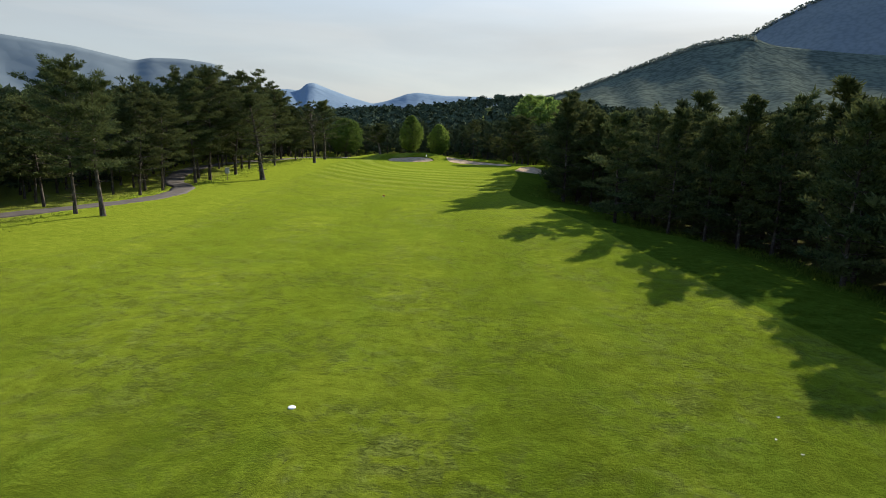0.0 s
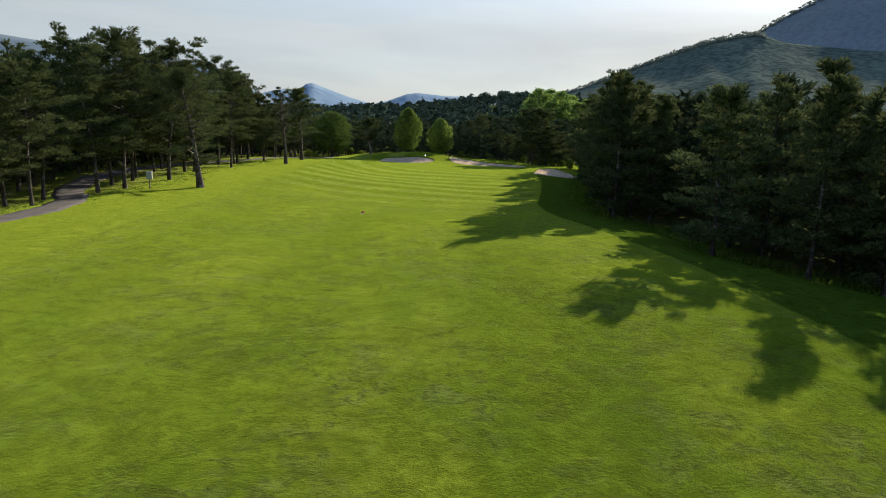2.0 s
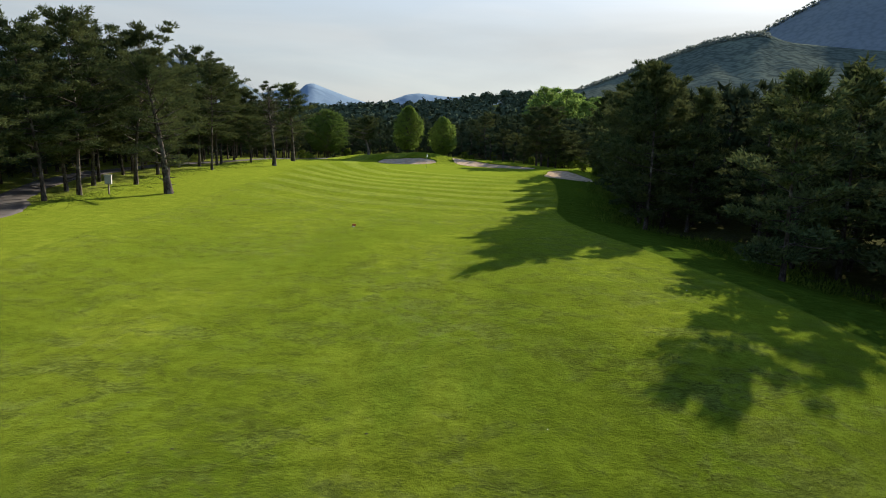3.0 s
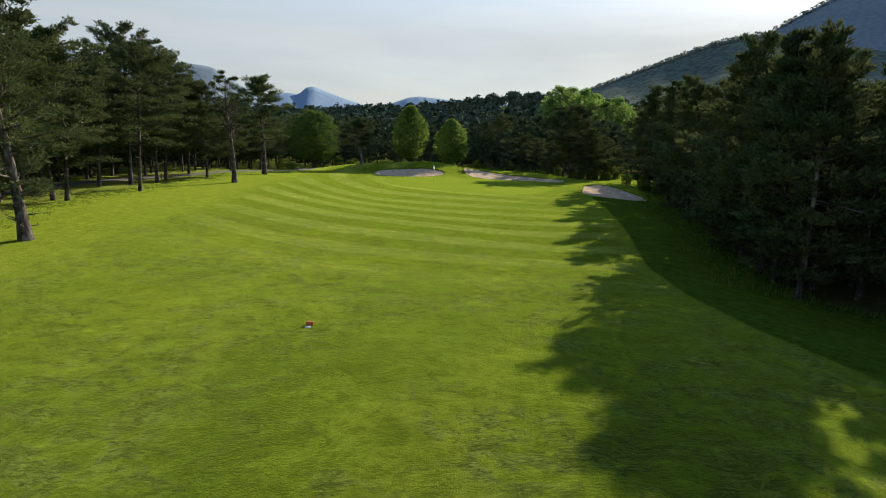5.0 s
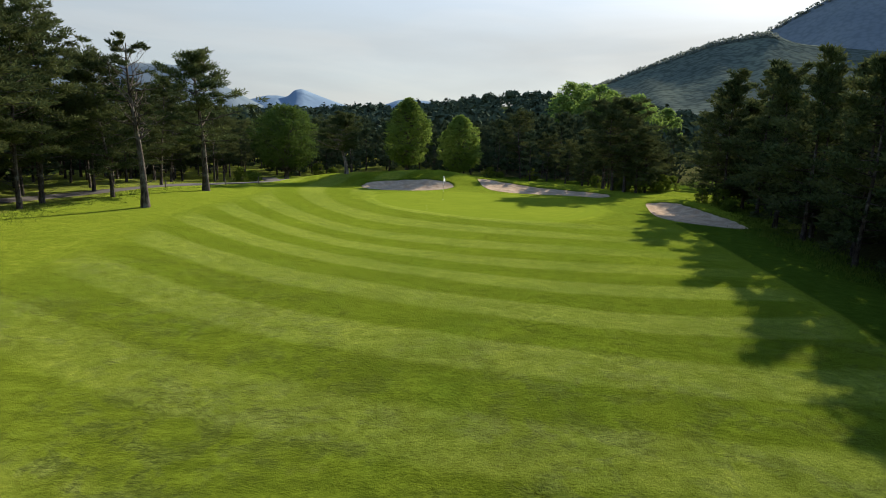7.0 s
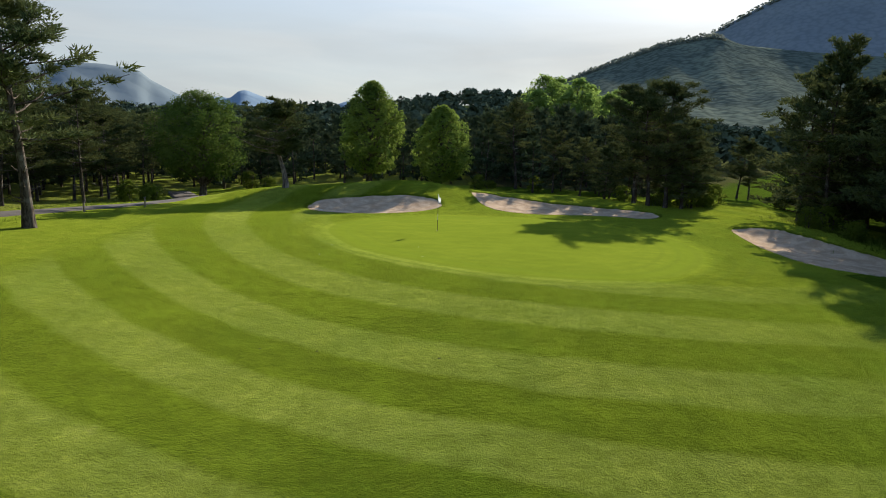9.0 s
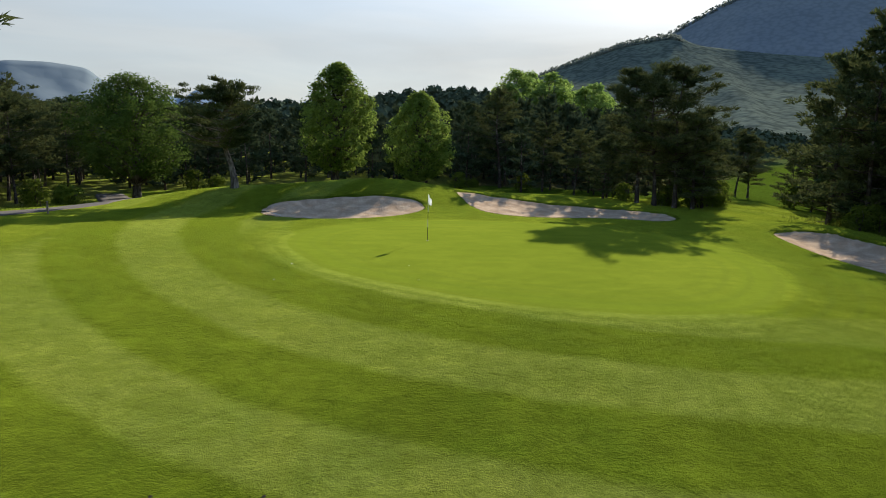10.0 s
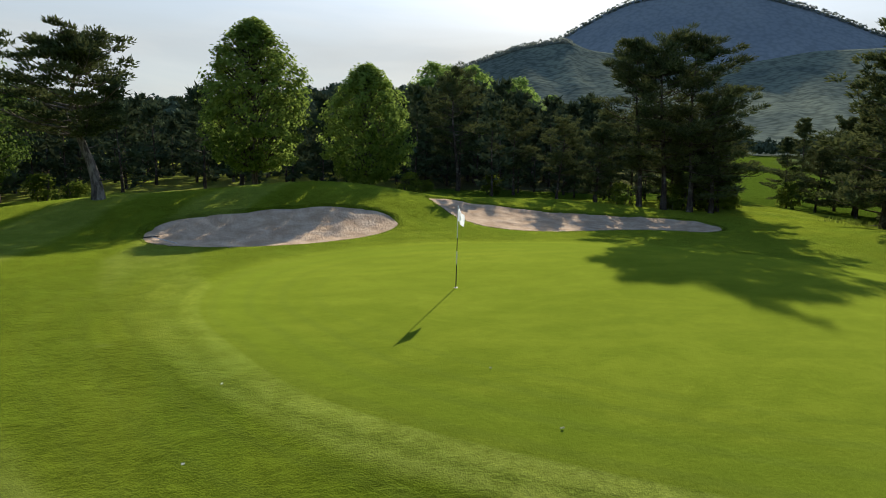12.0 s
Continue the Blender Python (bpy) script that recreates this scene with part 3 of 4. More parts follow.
        fold = sum(np.sin(A * (0.22 + 0.25 * j) + ph[j] + u * (2.0 + 0.8 * j)) / (1 + 0.5 * j) for j in range(9))
        z = foot_z + (top - foot_z) * rise + bumps * fold * math.sin(min(u, 1) * math.pi) * 0.6
        verts.append(np.column_stack([X, Y, z]))
    n = len(A)
    i = np.arange(len(U) * n).reshape(len(U), n)
    faces = np.stack([i[:-1, :-1], i[:-1, 1:], i[1:, 1:], i[1:, :-1]], -1).reshape(-1, 4)
    return tagged(mesh_object(name, np.vstack(verts), faces, mat, smooth=True), label, "mountain", kind="structure")


# forest colours paled towards blue-grey: distance haze is painted into them
M_HAZED_HILL = hill_material("hazed_hill_woods", (0.100, 0.120, 0.098), (0.165, 0.187, 0.138), 0.15, 0.5, 0.6)
M_HAZED_MOUNT = hill_material("hazed_high_forest", (0.165, 0.192, 0.212), (0.192, 0.218, 0.232), 0.14, 0.25, 0.25)
# far ranges: blue haze mixed into the base colours
M_HAZED_LEFT = hill_material("hazed_left_slopes", (0.135, 0.172, 0.200), (0.165, 0.200, 0.220), 0.012, 3.0, 0.05)
M_HAZED_BLUE = hill_material("hazed_blue_range", (0.165, 0.23, 0.30), (0.185, 0.25, 0.32), 0.02, 3.0, 0.0)
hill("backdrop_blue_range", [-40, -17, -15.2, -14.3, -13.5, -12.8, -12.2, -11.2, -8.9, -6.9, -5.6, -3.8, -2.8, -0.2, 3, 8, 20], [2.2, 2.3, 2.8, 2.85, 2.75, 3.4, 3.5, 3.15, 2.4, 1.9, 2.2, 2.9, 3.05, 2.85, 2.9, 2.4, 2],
     3300, 4400, M_HAZED_BLUE, "far mountain range with blue haze in its colour under a pale sky", 6, 0.1, 10, seed=2, smooth_by=0.2)
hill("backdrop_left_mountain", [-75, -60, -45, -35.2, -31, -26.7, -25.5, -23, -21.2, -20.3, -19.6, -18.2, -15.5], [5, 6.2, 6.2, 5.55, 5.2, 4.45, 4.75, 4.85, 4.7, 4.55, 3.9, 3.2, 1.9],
     2700, 3400, M_HAZED_LEFT, "grey-green mountain with a rounded shoulder and haze in its colour", 12, 0.15, 14, seed=3, smooth_by=0.3)
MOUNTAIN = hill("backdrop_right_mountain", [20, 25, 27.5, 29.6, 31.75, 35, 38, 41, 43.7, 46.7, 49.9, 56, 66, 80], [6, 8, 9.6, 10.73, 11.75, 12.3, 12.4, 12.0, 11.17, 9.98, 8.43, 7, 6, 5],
     800, 1180, M_HAZED_MOUNT, "broad dark wooded mountain with blue haze in its colour", 3, 0.2, 40, seed=4, sink=3.0)
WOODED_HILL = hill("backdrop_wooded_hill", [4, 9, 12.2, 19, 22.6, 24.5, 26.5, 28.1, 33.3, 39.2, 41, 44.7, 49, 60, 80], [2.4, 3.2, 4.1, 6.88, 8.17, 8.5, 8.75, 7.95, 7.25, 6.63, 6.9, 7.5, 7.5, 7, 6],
     430, 890, M_HAZED_HILL, "steep hillside covered with dark green woods, paled by painted haze", 4, 0.25, 60, seed=5, sink=2.5, foot_z=3.0, bow=0.35)


# ---- trees ----
def tube(path, radii, sides=7, start=0):
    """Vertices and faces of a tapering round stem along a path."""
    path = np.asarray(path, float)
    v, f = [], []
    for i, (p, r) in enumerate(zip(path, radii)):
        d = path[min(i + 1, len(path) - 1)] - path[max(i - 1, 0)]
        d = d / (np.linalg.norm(d) + 1e-9)
        s = np.cross(d, (0.31, 0.95, 0.05))
        s /= np.linalg.norm(s) + 1e-9
        u = np.cross(d, s)
        for k in range(sides):
            a = 2 * math.pi * k / sides
            v.append(p + r * (math.cos(a) * s + math.sin(a) * u))
        if i:
            o = start + (i - 1) * sides
            f += [(o + k, o + (k + 1) % sides, o + sides + (k + 1) % sides, o + sides + k) for k in range(sides)]
    return v, f


def tufts(rng, centre, out, size, n, flat, length, width):
    """Needle sprays: narrow blades filling a flattened cloud, pointing outwards and up."""
    d = rng.normal(size=(n, 3))
    d /= np.linalg.norm(d, axis=1)[:, None]
    p = centre + d * (rng.random((n, 1)) ** 0.5) * size * np.array([1, 1, flat])
    aim = d * [0.9, 0.9, 0.3] + out * 0.7 + np.array([0, 0, 0.30]) + rng.normal(size=(n, 3)) * 0.45
    aim /= np.linalg.norm(aim, axis=1)[:, None]
    side = np.cross(aim, rng.normal(size=(n, 3)))
    side /= np.linalg.norm(side, axis=1)[:, None] + 1e-9
    ln = length * rng.uniform(0.6, 1.3, (n, 1))
    wd = width * rng.uniform(0.6, 1.3, (n, 1))
    return np.stack([p - side * wd, p + side * wd, p + aim * ln], 1).reshape(-1, 3)


def pine(seed, H=13.0, base=0.36, R=3.0, limbs=44, pads=5, per=32, length=0.40, width=0.062, lean=(0, 0), bend=0.3, girth=0.17,
         flat=0.34, top=0.35, dead=8, needle=None, bark=None, droop=0.1, name="pine_tree", pad_size=1.0, fork=3, gaps=0.16, simple=False, twist=0):
    """A pine: bending bare trunk, irregular limbs in layers, and flat needle pads with gaps between."""
    rng = np.random.default_rng(seed)
    tree = new(name)
    hs = np.linspace(0, 1, 12)
    ph = rng.uniform(0, 6.28, 4)

    def axis(h):
        h = np.asarray(h, float)
        sway = bend * np.stack([np.sin(h * 4.2 + ph[0]) - math.sin(ph[0]), np.sin(h * 3.4 + ph[1]) - math.sin(ph[1])], -1)
        xy = np.array(lean) * H * (h ** 0.9)[..., None] + sway * h[..., None]
        return np.concatenate([xy, (h * H * 0.97)[..., None]], -1)

    rad = girth * (1 - hs * 0.88) * (1 + 0.45 * np.exp(-hs * 22))
    path = axis(hs)
    path[0, 2] -= 0.35
    bv, bf = tube(path[::3] if simple else path, rad[::3] if simple else rad, 5 if simple else 8)
    cv = []
    turn = rng.uniform(0, 6.28)
    heavy = rng.uniform(0, 6.28)
    for k in range(limbs + dead + fork):
        bare, leader = limbs <= k < limbs + dead, k >= limbs + dead
        if leader:
            u = rng.uniform(0.72, 0.92)
        elif bare:
            u = rng.uniform(-0.75, 0.10)
        else:
            u = min(max((k + rng.uniform(-0.8, 0.8)) / limbs, 0), 0.985)
            if rng.random() < gaps:
                continue
        h = base + (1 - base) * u if u >= 0 else base * (1 + u)
        turn += 2.4 + rng.normal() * 0.6
        if u < 0:
            prof = 0.40
        elif top > 0.5:
            prof = (0.62 + 0.38 * min(u / 0.2, 1)) * math.sqrt(max(0.08, 1 - (max(u - 0.25, 0) / 0.80) ** 2))
        else:
            prof = (0.62 + 0.38 * min(u / 0.2, 1)) * (1 - (1 - top) * max(u - 0.35, 0) / 0.65)
        L = R * prof * rng.uniform(0.55, 1.2) * (0.6 if bare else 1) * (1 + 0.18 * math.cos(turn - heavy))
        el = radians(rng.uniform(-8, 22) + (22 if top > 0.5 else 34) * max(u, 0) ** 1.6)
        if leader:
            L, el = R * rng.uniform(0.26, 0.42), radians(rng.uniform(40, 70))
        d = np.array([math.cos(turn) * math.cos(el), math.sin(turn) * math.cos(el), math.sin(el)])
        p0 = axis(h)
        ts = np.linspace(0, 1, 3 if simple else 5)
        curve = p0 + d * L * ts[:, None] + np.array([0, 0, 1]) * (ts ** 2 * L * 0.20 - ts * droop * L)[:, None] + np.cumsum(rng.normal(size=(len(ts), 3)) * 0.04 * L, 0) * ts[:, None]
        r0 = max(0.018, girth * 0.33 * (1 - max(u, 0) * 0.7)) * (0.6 if bare else 1)
        v, f = tube(curve, r0 * (1 - 0.8 * ts), 3 if simple else 4, len(bv))
        bv += v
        bf += f
        if bare:
            continue
        for j in range(pads):
            t = 0.34 + 0.72 * (j + rng.uniform(0.1, 0.9)) / pads
            side = np.array([-d[1], d[0], 0]) * rng.normal() * 0.20 * L * (1.1 - 0.5 * t)
            c = p0 + (curve[-1] - p0) * min(t, 1.03) + side + [0, 0, 0.08 + rng.normal() * 0.10]
            size = pad_size * rng.uniform(0.38, 0.72) * (0.55 + 0.15 * R) * (1 - 0.35 * max(u, 0))
            cv.append(tufts(rng, c, d, size, max(3, int(per * rng.uniform(0.6, 1.3))), flat * (1 + 0.8 * max(u, 0)), length, width))
            if not simple and rng.random() < 0.4:
                a = curve[1 + (j > 1) + (j > 3)]
                v, f = tube([a, (a + c) / 2 + rng.normal(size=3) * 0.06, c], [r0 * 0.45, r0 * 0.3, r0 * 0.12], 3, len(bv))
                bv += v
                bf += f
    for k in range(twist):
        h = rng.uniform(0.38, 0.88)
        a, el, L = k * 2.4 + rng.normal() * 0.4, radians(rng.uniform(25, 62)), R * rng.uniform(0.6, 1.1)
        d = np.array([math.cos(a) * math.cos(el), math.sin(a) * math.cos(el), math.sin(el)])
        ts = np.linspace(0, 1, 7)
        limb = axis(h) + d * L * ts[:, None] + np.cumsum(rng.normal(size=(7, 3)) * 0.085 * L, 0) * ts[:, None]
        r0 = girth * 0.42 * (1.15 - h)
        v, f = tube(limb, r0 * (1 - 0.85 * ts), 5, len(bv))
        bv += v
        bf += f
        for j in range(6):
            p = limb[2 + j % 5]
            q = p + (d * 0.6 + rng.normal(size=3) * 0.7) * L * 0.28
            v, f = tube([p, (p + q) / 2 + rng.normal(size=3) * 0.08, q], [r0 * 0.35, r0 * 0.22, r0 * 0.08], 3, len(bv))
            bv += v
            bf += f
    mesh_object("trunk", bv, bf, bark or M_BARK, tree, smooth=True, label="bare grey-brown trunk with limbs")
    cv = np.vstack(cv)
    mesh_object("crown", cv, np.arange(len(cv)).reshape(-1, 3), needle or M_NEEDLE, tree, label="dark green needle crown")
    return tree


def leaves(rng, p, out, size):
    """Folded leaves at the points p, turned roughly outwards."""
    n = len(p)
    nrm = out + np.array([0, 0, 0.5]) + rng.normal(size=(n, 3)) * 0.65
    nrm /= np.linalg.norm(nrm, axis=1)[:, None]
    t = np.cross(nrm, rng.normal(size=(n, 3)))
    t /= np.linalg.norm(t, axis=1)[:, None] + 1e-9
    s = np.cross(nrm, t)
    ln = size * rng.uniform(0.7, 1.3, (n, 1))
    w = ln * 0.42
    a, b = p - t * ln * 0.6, p + t * ln * 0.6
    lft, rgt = p + s * w + nrm * w * 0.3, p - s * w + nrm * w * 0.3
    v = np.stack([a, rgt, b, lft], 1).reshape(-1, 3)
    i = np.arange(n)[:, None] * 4
    return v, np.vstack([i + [0, 1, 2], i + [0, 2, 3]])


def broadleaf(name, seed, H, base, R, shape, clumps, per, size, mat, girth=0.2, stems=1, bark=None, clump_size=0.55, lean=(0, 0)):
    """A broad-leaved tree; shape gives the crown's relative radius from its foot (0) to its tip (1)."""
    rng = np.random.default_rng(seed)
    tree = new(name)
    bv, bf = [], []
    tops = []
    for s in range(stems):
        a = rng.uniform(0, 6.28)
        off = np.array([math.cos(a), math.sin(a), 0]) * (0.0 if stems == 1 else 0.35)
        spread = np.array([math.cos(a), math.sin(a), 0]) * (0.0 if stems == 1 else R * 0.22)
        hs = np.linspace(0, 1, 9)
        path = off + spread * hs[:, None] + np.array([lean[0], lean[1], 1.0]) * (H * 0.9 * hs)[:, None] + np.cumsum(rng.normal(size=(9, 3)) * 0.05, 0) * [1, 1, 0]
        path[0, 2] -= 0.3
        v, f = tube(path, girth * (1 - 0.88 * hs) * (1 + 0.4 * np.exp(-hs * 18)), 8, len(bv))
        bv += v
        bf += f
        tops.append(path)
    lv, lo = [], []
    hk = np.array([k[0] for k in shape])
    rk = np.array([k[1] for k in shape])
    for k in range(clumps):
        u = rng.random() ** 0.9
        ring = np.interp(u, hk, rk) * R
        a = rng.uniform(0, 6.28)
        q = rng.random() ** 0.33
        lobed = 1 + 0.10 * math.sin(3 * a + u * 9 + seed) + 0.07 * math.sin(7 * a - u * 14)
        c = np.array([math.cos(a) * ring * q * lobed, math.sin(a) * ring * q * lobed, H * (base + (1 - base) * u)])
        c[:2] += np.array(lean) * c[2]
        n = int(per * rng.uniform(0.6, 1.4))
        d = rng.normal(size=(n, 3))
        d /= np.linalg.norm(d, axis=1)[:, None]
        p = c + d * rng.random((n, 1)) ** 0.5 * clump_size * rng.uniform(0.7, 1.3) * [1, 1, 0.75]
        o = (c - [0, 0, H * (base + 0.35 * (1 - base))]) / R
        lv.append(p)
        lo.append(d * 0.6 + o * 0.8)
        if k % 5 == 0:
            st = tops[k % stems]
            i = int(np.clip((c[2] / H - 0.18) * 9, 1, 8))
            v, f = tube([st[i], (st[i] + c) / 2 + [0, 0, 0.15], c], [girth * 0.28 * (1.1 - u), girth * 0.16, 0.012], 4, len(bv))
            bv += v
            bf += f
    mesh_object("trunk", bv, bf, bark or M_BARK, tree, smooth=True, label="dark trunk with limbs")
    v, f = leaves(rng, np.vstack(lv), np.vstack(lo), size)
    mesh_object("crown", v, f, mat, tree, label="leafy crown of small leaves")
    return tree


def stand(tree, x, y, turn=0.0, s=1.0, sz=None, tip=(0, 0)):
    """Set a tree on the ground."""
    z = float(height(np.array([x]), np.array([y]))[0])
    return Matrix.LocRotScale((x, y, z), Euler((tip[0], tip[1], turn)), (s, s, sz or s))


LABEL_LEFT = "tall Scots pine with bare grey trunk and dark layered crown"
LABEL_RIGHT = "dense dark pine with low branches in a shaded wood"
LABEL_FAR = "dark pine in the wood behind the green"
PLACED, JOINED = [], {"left": [], "right": [], "behind": []}

EDGE = [(13.8, 0.28, 4.3, 52, (0.02, 0.00), 0.35), (13.2, 0.22, 4.5, 52, (-0.03, 0.02), 0.5), (14.4, 0.32, 4.2, 50, (0.01, -0.02), 0.3),
        (12.6, 0.20, 4.4, 50, (0.03, 0.02), 0.45), (13.6, 0.26, 4.5, 52, (-0.01, 0.03), 0.4)]
WOOD = [(14.0, 0.10, 4.0, 54, (0.0, 0.01), 0.3), (13.0, 0.07, 3.8, 52, (0.02, 0.0), 0.35), (14.8, 0.14, 3.8, 54, (-0.02, 0.01), 0.3), (12.2, 0.07, 4.0, 52, (0.01, -0.01), 0.3)]
front_pines = [pine(11 + k, H=h, base=b, R=r, limbs=n, pads=6, per=66, width=0.052, length=0.27, lean=l, bend=w, dead=24, top=0.56, flat=0.30, gaps=0.08, fork=3) for k, (h, b, r, n, l, w) in enumerate(EDGE)]
edge_pines = [pine(21 + k, H=h, base=b, R=r, limbs=n, per=20, width=0.115, length=0.40, lean=l, bend=w, simple=True, dead=4, top=0.56, flat=0.30, fork=2) for k, (h, b, r, n, l, w) in enumerate(EDGE)]
front_wood = [pine(31 + k, H=h, base=b, R=r, limbs=n, per=40, width=0.082, length=0.33, lean=l, bend=w, droop=0.2, dead=3, top=0.27, gaps=0.04, bark=M_BARK_DARK)
              for k, (h, b, r, n, l, w) in enumerate(WOOD)]
wood_pines = [pine(41 + k, H=h, base=b, R=r, limbs=n, per=19, width=0.100, length=0.48, lean=l, bend=w, droop=0.2, dead=2, top=0.27, gaps=0.08, bark=M_BARK_DARK, simple=True)
              for k, (h, b, r, n, l, w) in enumerate(WOOD)]
far_pines = [pine(51 + k, H=h, base=b, R=r, limbs=27, pads=4, per=7, length=0.80, width=0.28, lean=(0.01 * k, 0), bend=0.3, dead=0, needle=M_NEEDLE_FAR, simple=True, bark=M_BARK_DARK)
             for k, (h, b, r) in enumerate([(12.5, 0.08, 3.3), (11.5, 0.05, 3.2), (13.5, 0.10, 3.2), (10.5, 0.05, 3.2)])]


def put(stock, k, x, y, label, s=1.0, turn=None, tip=(0, 0), sz=None, group="", category="pine tree"):
    """One more tree of a stock of shapes, on the ground."""
    r = random.Random(int(x * 91 + y * 37))
    tree = stock[k % len(stock)]
    m = stand(tree, x, y, r.uniform(0, 6.28) if turn is None else turn, s, sz, tip)
    if "label" not in tree:
        tree.matrix_basis = m
        made = tree
    else:
        made = copy_thing(tree, Matrix.LocRotScale(m.translation, m.to_quaternion(), None))
        made.scale = m.to_scale()
    tagged(made, label, category, group)
    PLACED.append((x, y))
    return made


def later(wood, stock, k, x, y, s):
    """A tree deep in a wood: kept for the wood's joined mesh."""
    JOINED[wood].append((stock, k % len(stock), x, y, s))
    PLACED.append((x, y))


def clear(x, y, gap):
    return all((x - a) ** 2 + (y - b) ** 2 > gap * gap for a, b in PLACED)


def join_wood(wood, name, label):
    """All the trees deep in one wood as one mesh."""
    r = np.random.default_rng(len(name))
    verts, faces, mats, total = [], [], [], 0
    for stock, k, x, y, s in JOINED[wood]:
        z = float(height(np.array([x]), np.array([y]))[0])
        a = r.uniform(0, 6.28)
        rot = np.array([[math.cos(a), -math.sin(a), 0], [math.sin(a), math.cos(a), 0], [0, 0, 1]])
        for i, child in enumerate(stock[k].children):
            me = child.data
            co = np.empty(len(me.vertices) * 3, np.float32)
            me.vertices.foreach_get("co", co)
            verts.append(co.reshape(-1, 3) @ rot.T * s + [x, y, z])
            size = len(me.polygons[0].vertices)
            li = np.empty(len(me.loops), np.int32)
            me.loops.foreach_get("vertex_index", li)
            faces += (li.reshape(-1, size) + total).tolist()
            mats += [0 if child.name.startswith("trunk") else 1] * len(me.polygons)
            total += len(me.vertices)
    ob = mesh_object(name, np.vstack(verts), faces, M_BARK_DARK)
    ob.data.materials.append(M_NEEDLE_FAR)
    ob.data.polygons.foreach_set("material_index", mats)
    tagged(ob, label, "pine wood", kind="stuff")


# the wood along the cart path: front rows as they stand
linden_spots = [(-9.1, 157.7), (-2.2, 159.2), (-26.4, 162.0), (-16.5, 150.6), (-25.0, 117.0), (-25.3, 85.0), (-27.9, 49.6), (-25.5, 129.5)]
PLACED += linden_spots
for k, (x, y, s) in enumerate([(-30.6, 50.3, 0.86), (-32.4, 64.8, 0.76), (-32.2, 69.7, 0.72), (-34.2, 69.6, 0.82), (-32.0, 78.4, 0.97), (-31.6, 82.3, 1.02),
                               (-34, 84.5, 0.98), (-34.2, 89, 0.98), (-30.9, 90.4, 1.12), (-34.8, 109, 0.92), (-32.2, 115, 0.92), (-32.9, 118.4, 0.90), (-33.4, 112, 1.02),
                               (-32.9, 99.3, 0.96), (-31.7, 99.1, 0.90), (-37.4, 105, 0.9), (-34, 73.8, 0.86), (-29.5, 106, 0.85),
                               (-29.8, 122, 0.8), (-31, 133, 0.72), (-34, 127, 0.8), (-33.5, 141, 0.68), (-31, 147, 0.62), (-36, 150, 0.66), (-33, 156, 0.6)]):
    put(front_pines, k, x, y, LABEL_LEFT, s, group="pines along the cart path")
rng = random.Random(5)
for k in range(1600):
    x, y = rng.uniform(-60, -34.5), rng.uniform(22, 185)
    if clear(x, y, 2.9 if x > -42 else 2.6) and line_distance(np.array([x]), np.array([y]), PATH)[0] > 2.4:
        low = (1.0 - 0.28 * float(smoothstep(112, 135, y))) * (0.70 + 0.22 * float(smoothstep(70, 84, y)) - 0.14 * float(smoothstep(90, 94, y) * (1 - smoothstep(104, 109, y))))
        if x > -41:
            put(edge_pines, k, x, y, LABEL_LEFT, low * rng.uniform(0.82, 1.05), group="pines along the cart path")
        else:
            later("left", far_pines, k, x, y, low * rng.uniform(0.92, 1.1))

# the shaded wood on the low side
for k, (x, y, s) in enumerate([(16.3, 84.3, 0.95), (18.8, 87.4, 1.0), (20.4, 85.6, 0.84), (18.6, 66.4, 0.94), (22.7, 61.4, 0.86), (24.6, 57.2, 0.86), (26.4, 54.2, 0.9), (27.8, 57.6, 0.92), (18.2, 92.2, 0.92), (16.8, 87.9, 0.9), (17.4, 90.5, 0.98), (20.2, 104, 0.80), (19.0, 97.5, 1.06), (18.4, 95.2, 1.0),
                               (20.6, 111.7, 0.86), (23.4, 116, 1.05), (23.5, 122, 1.0), (24.8, 128.5, 1.05), (26.5, 135, 1.0), (29, 143, 0.95), (33.5, 150.5, 0.72),
                               (38.5, 157, 0.66), (36.8, 162.6, 0.42), (36, 158.5, 0.5), (35.2, 154.2, 0.62), (31, 147, 0.85), (33, 145.5, 0.88), (31.5, 140.5, 0.95), (37.5, 153, 0.75), (40, 160, 0.62), (41.5, 165, 0.55), (40.5, 155.5, 0.75), (29.5, 138, 0.95), (36, 149, 0.8), (23.0, 78, 0.82), (22.6, 72.5, 0.82), (20.6, 93.6, 0.95), (22.2, 89, 0.85), (22.8, 101, 1.0), (27.4, 146.4, 1.0), (26.4, 142.0, 1.0), (28.3, 52, 0.9), (31, 46, 0.8), (26.5, 39.5, 0.95), (28.5, 33, 0.9), (28.5, 25, 0.9)]):
    put(front_wood, k, x, y, LABEL_RIGHT, s, group="pines of the shaded wood")
for k in range(1600):
    y = rng.uniform(8, 158)
    x = float(tree_edge_right(y)) + rng.uniform(1.5, 23)
    if clear(x, y, 3.3) and not (y > 140 and x < 34):
        if x - float(tree_edge_right(y)) > 8.5:
            later("right", far_pines, k, x, y, rng.uniform(0.9, 1.05))
        else:
            put(wood_pines, k, x, y, LABEL_RIGHT, rng.uniform(0.85, 1.03), group="pines of the shaded wood")

# belt behind the green
for k in range(1800):
    x, y = rng.uniform(-58, 40), rng.uniform(170, 222)
    if x > 10 and y < 172 + (x - 10) * 0.5:
        continue
    if clear(x, y, 2.9) and (x - 33) * 0.72 - (y - 160) * 0.69 < -10:
        s = (0.64 if x < 9 else 0.78) * rng.uniform(0.88, 1.06)
        if y < 181:
            put(far_pines, k, x, y, LABEL_FAR, s, group="pines behind the green")
        else:
            later("behind", far_pines, k, x, y, s)

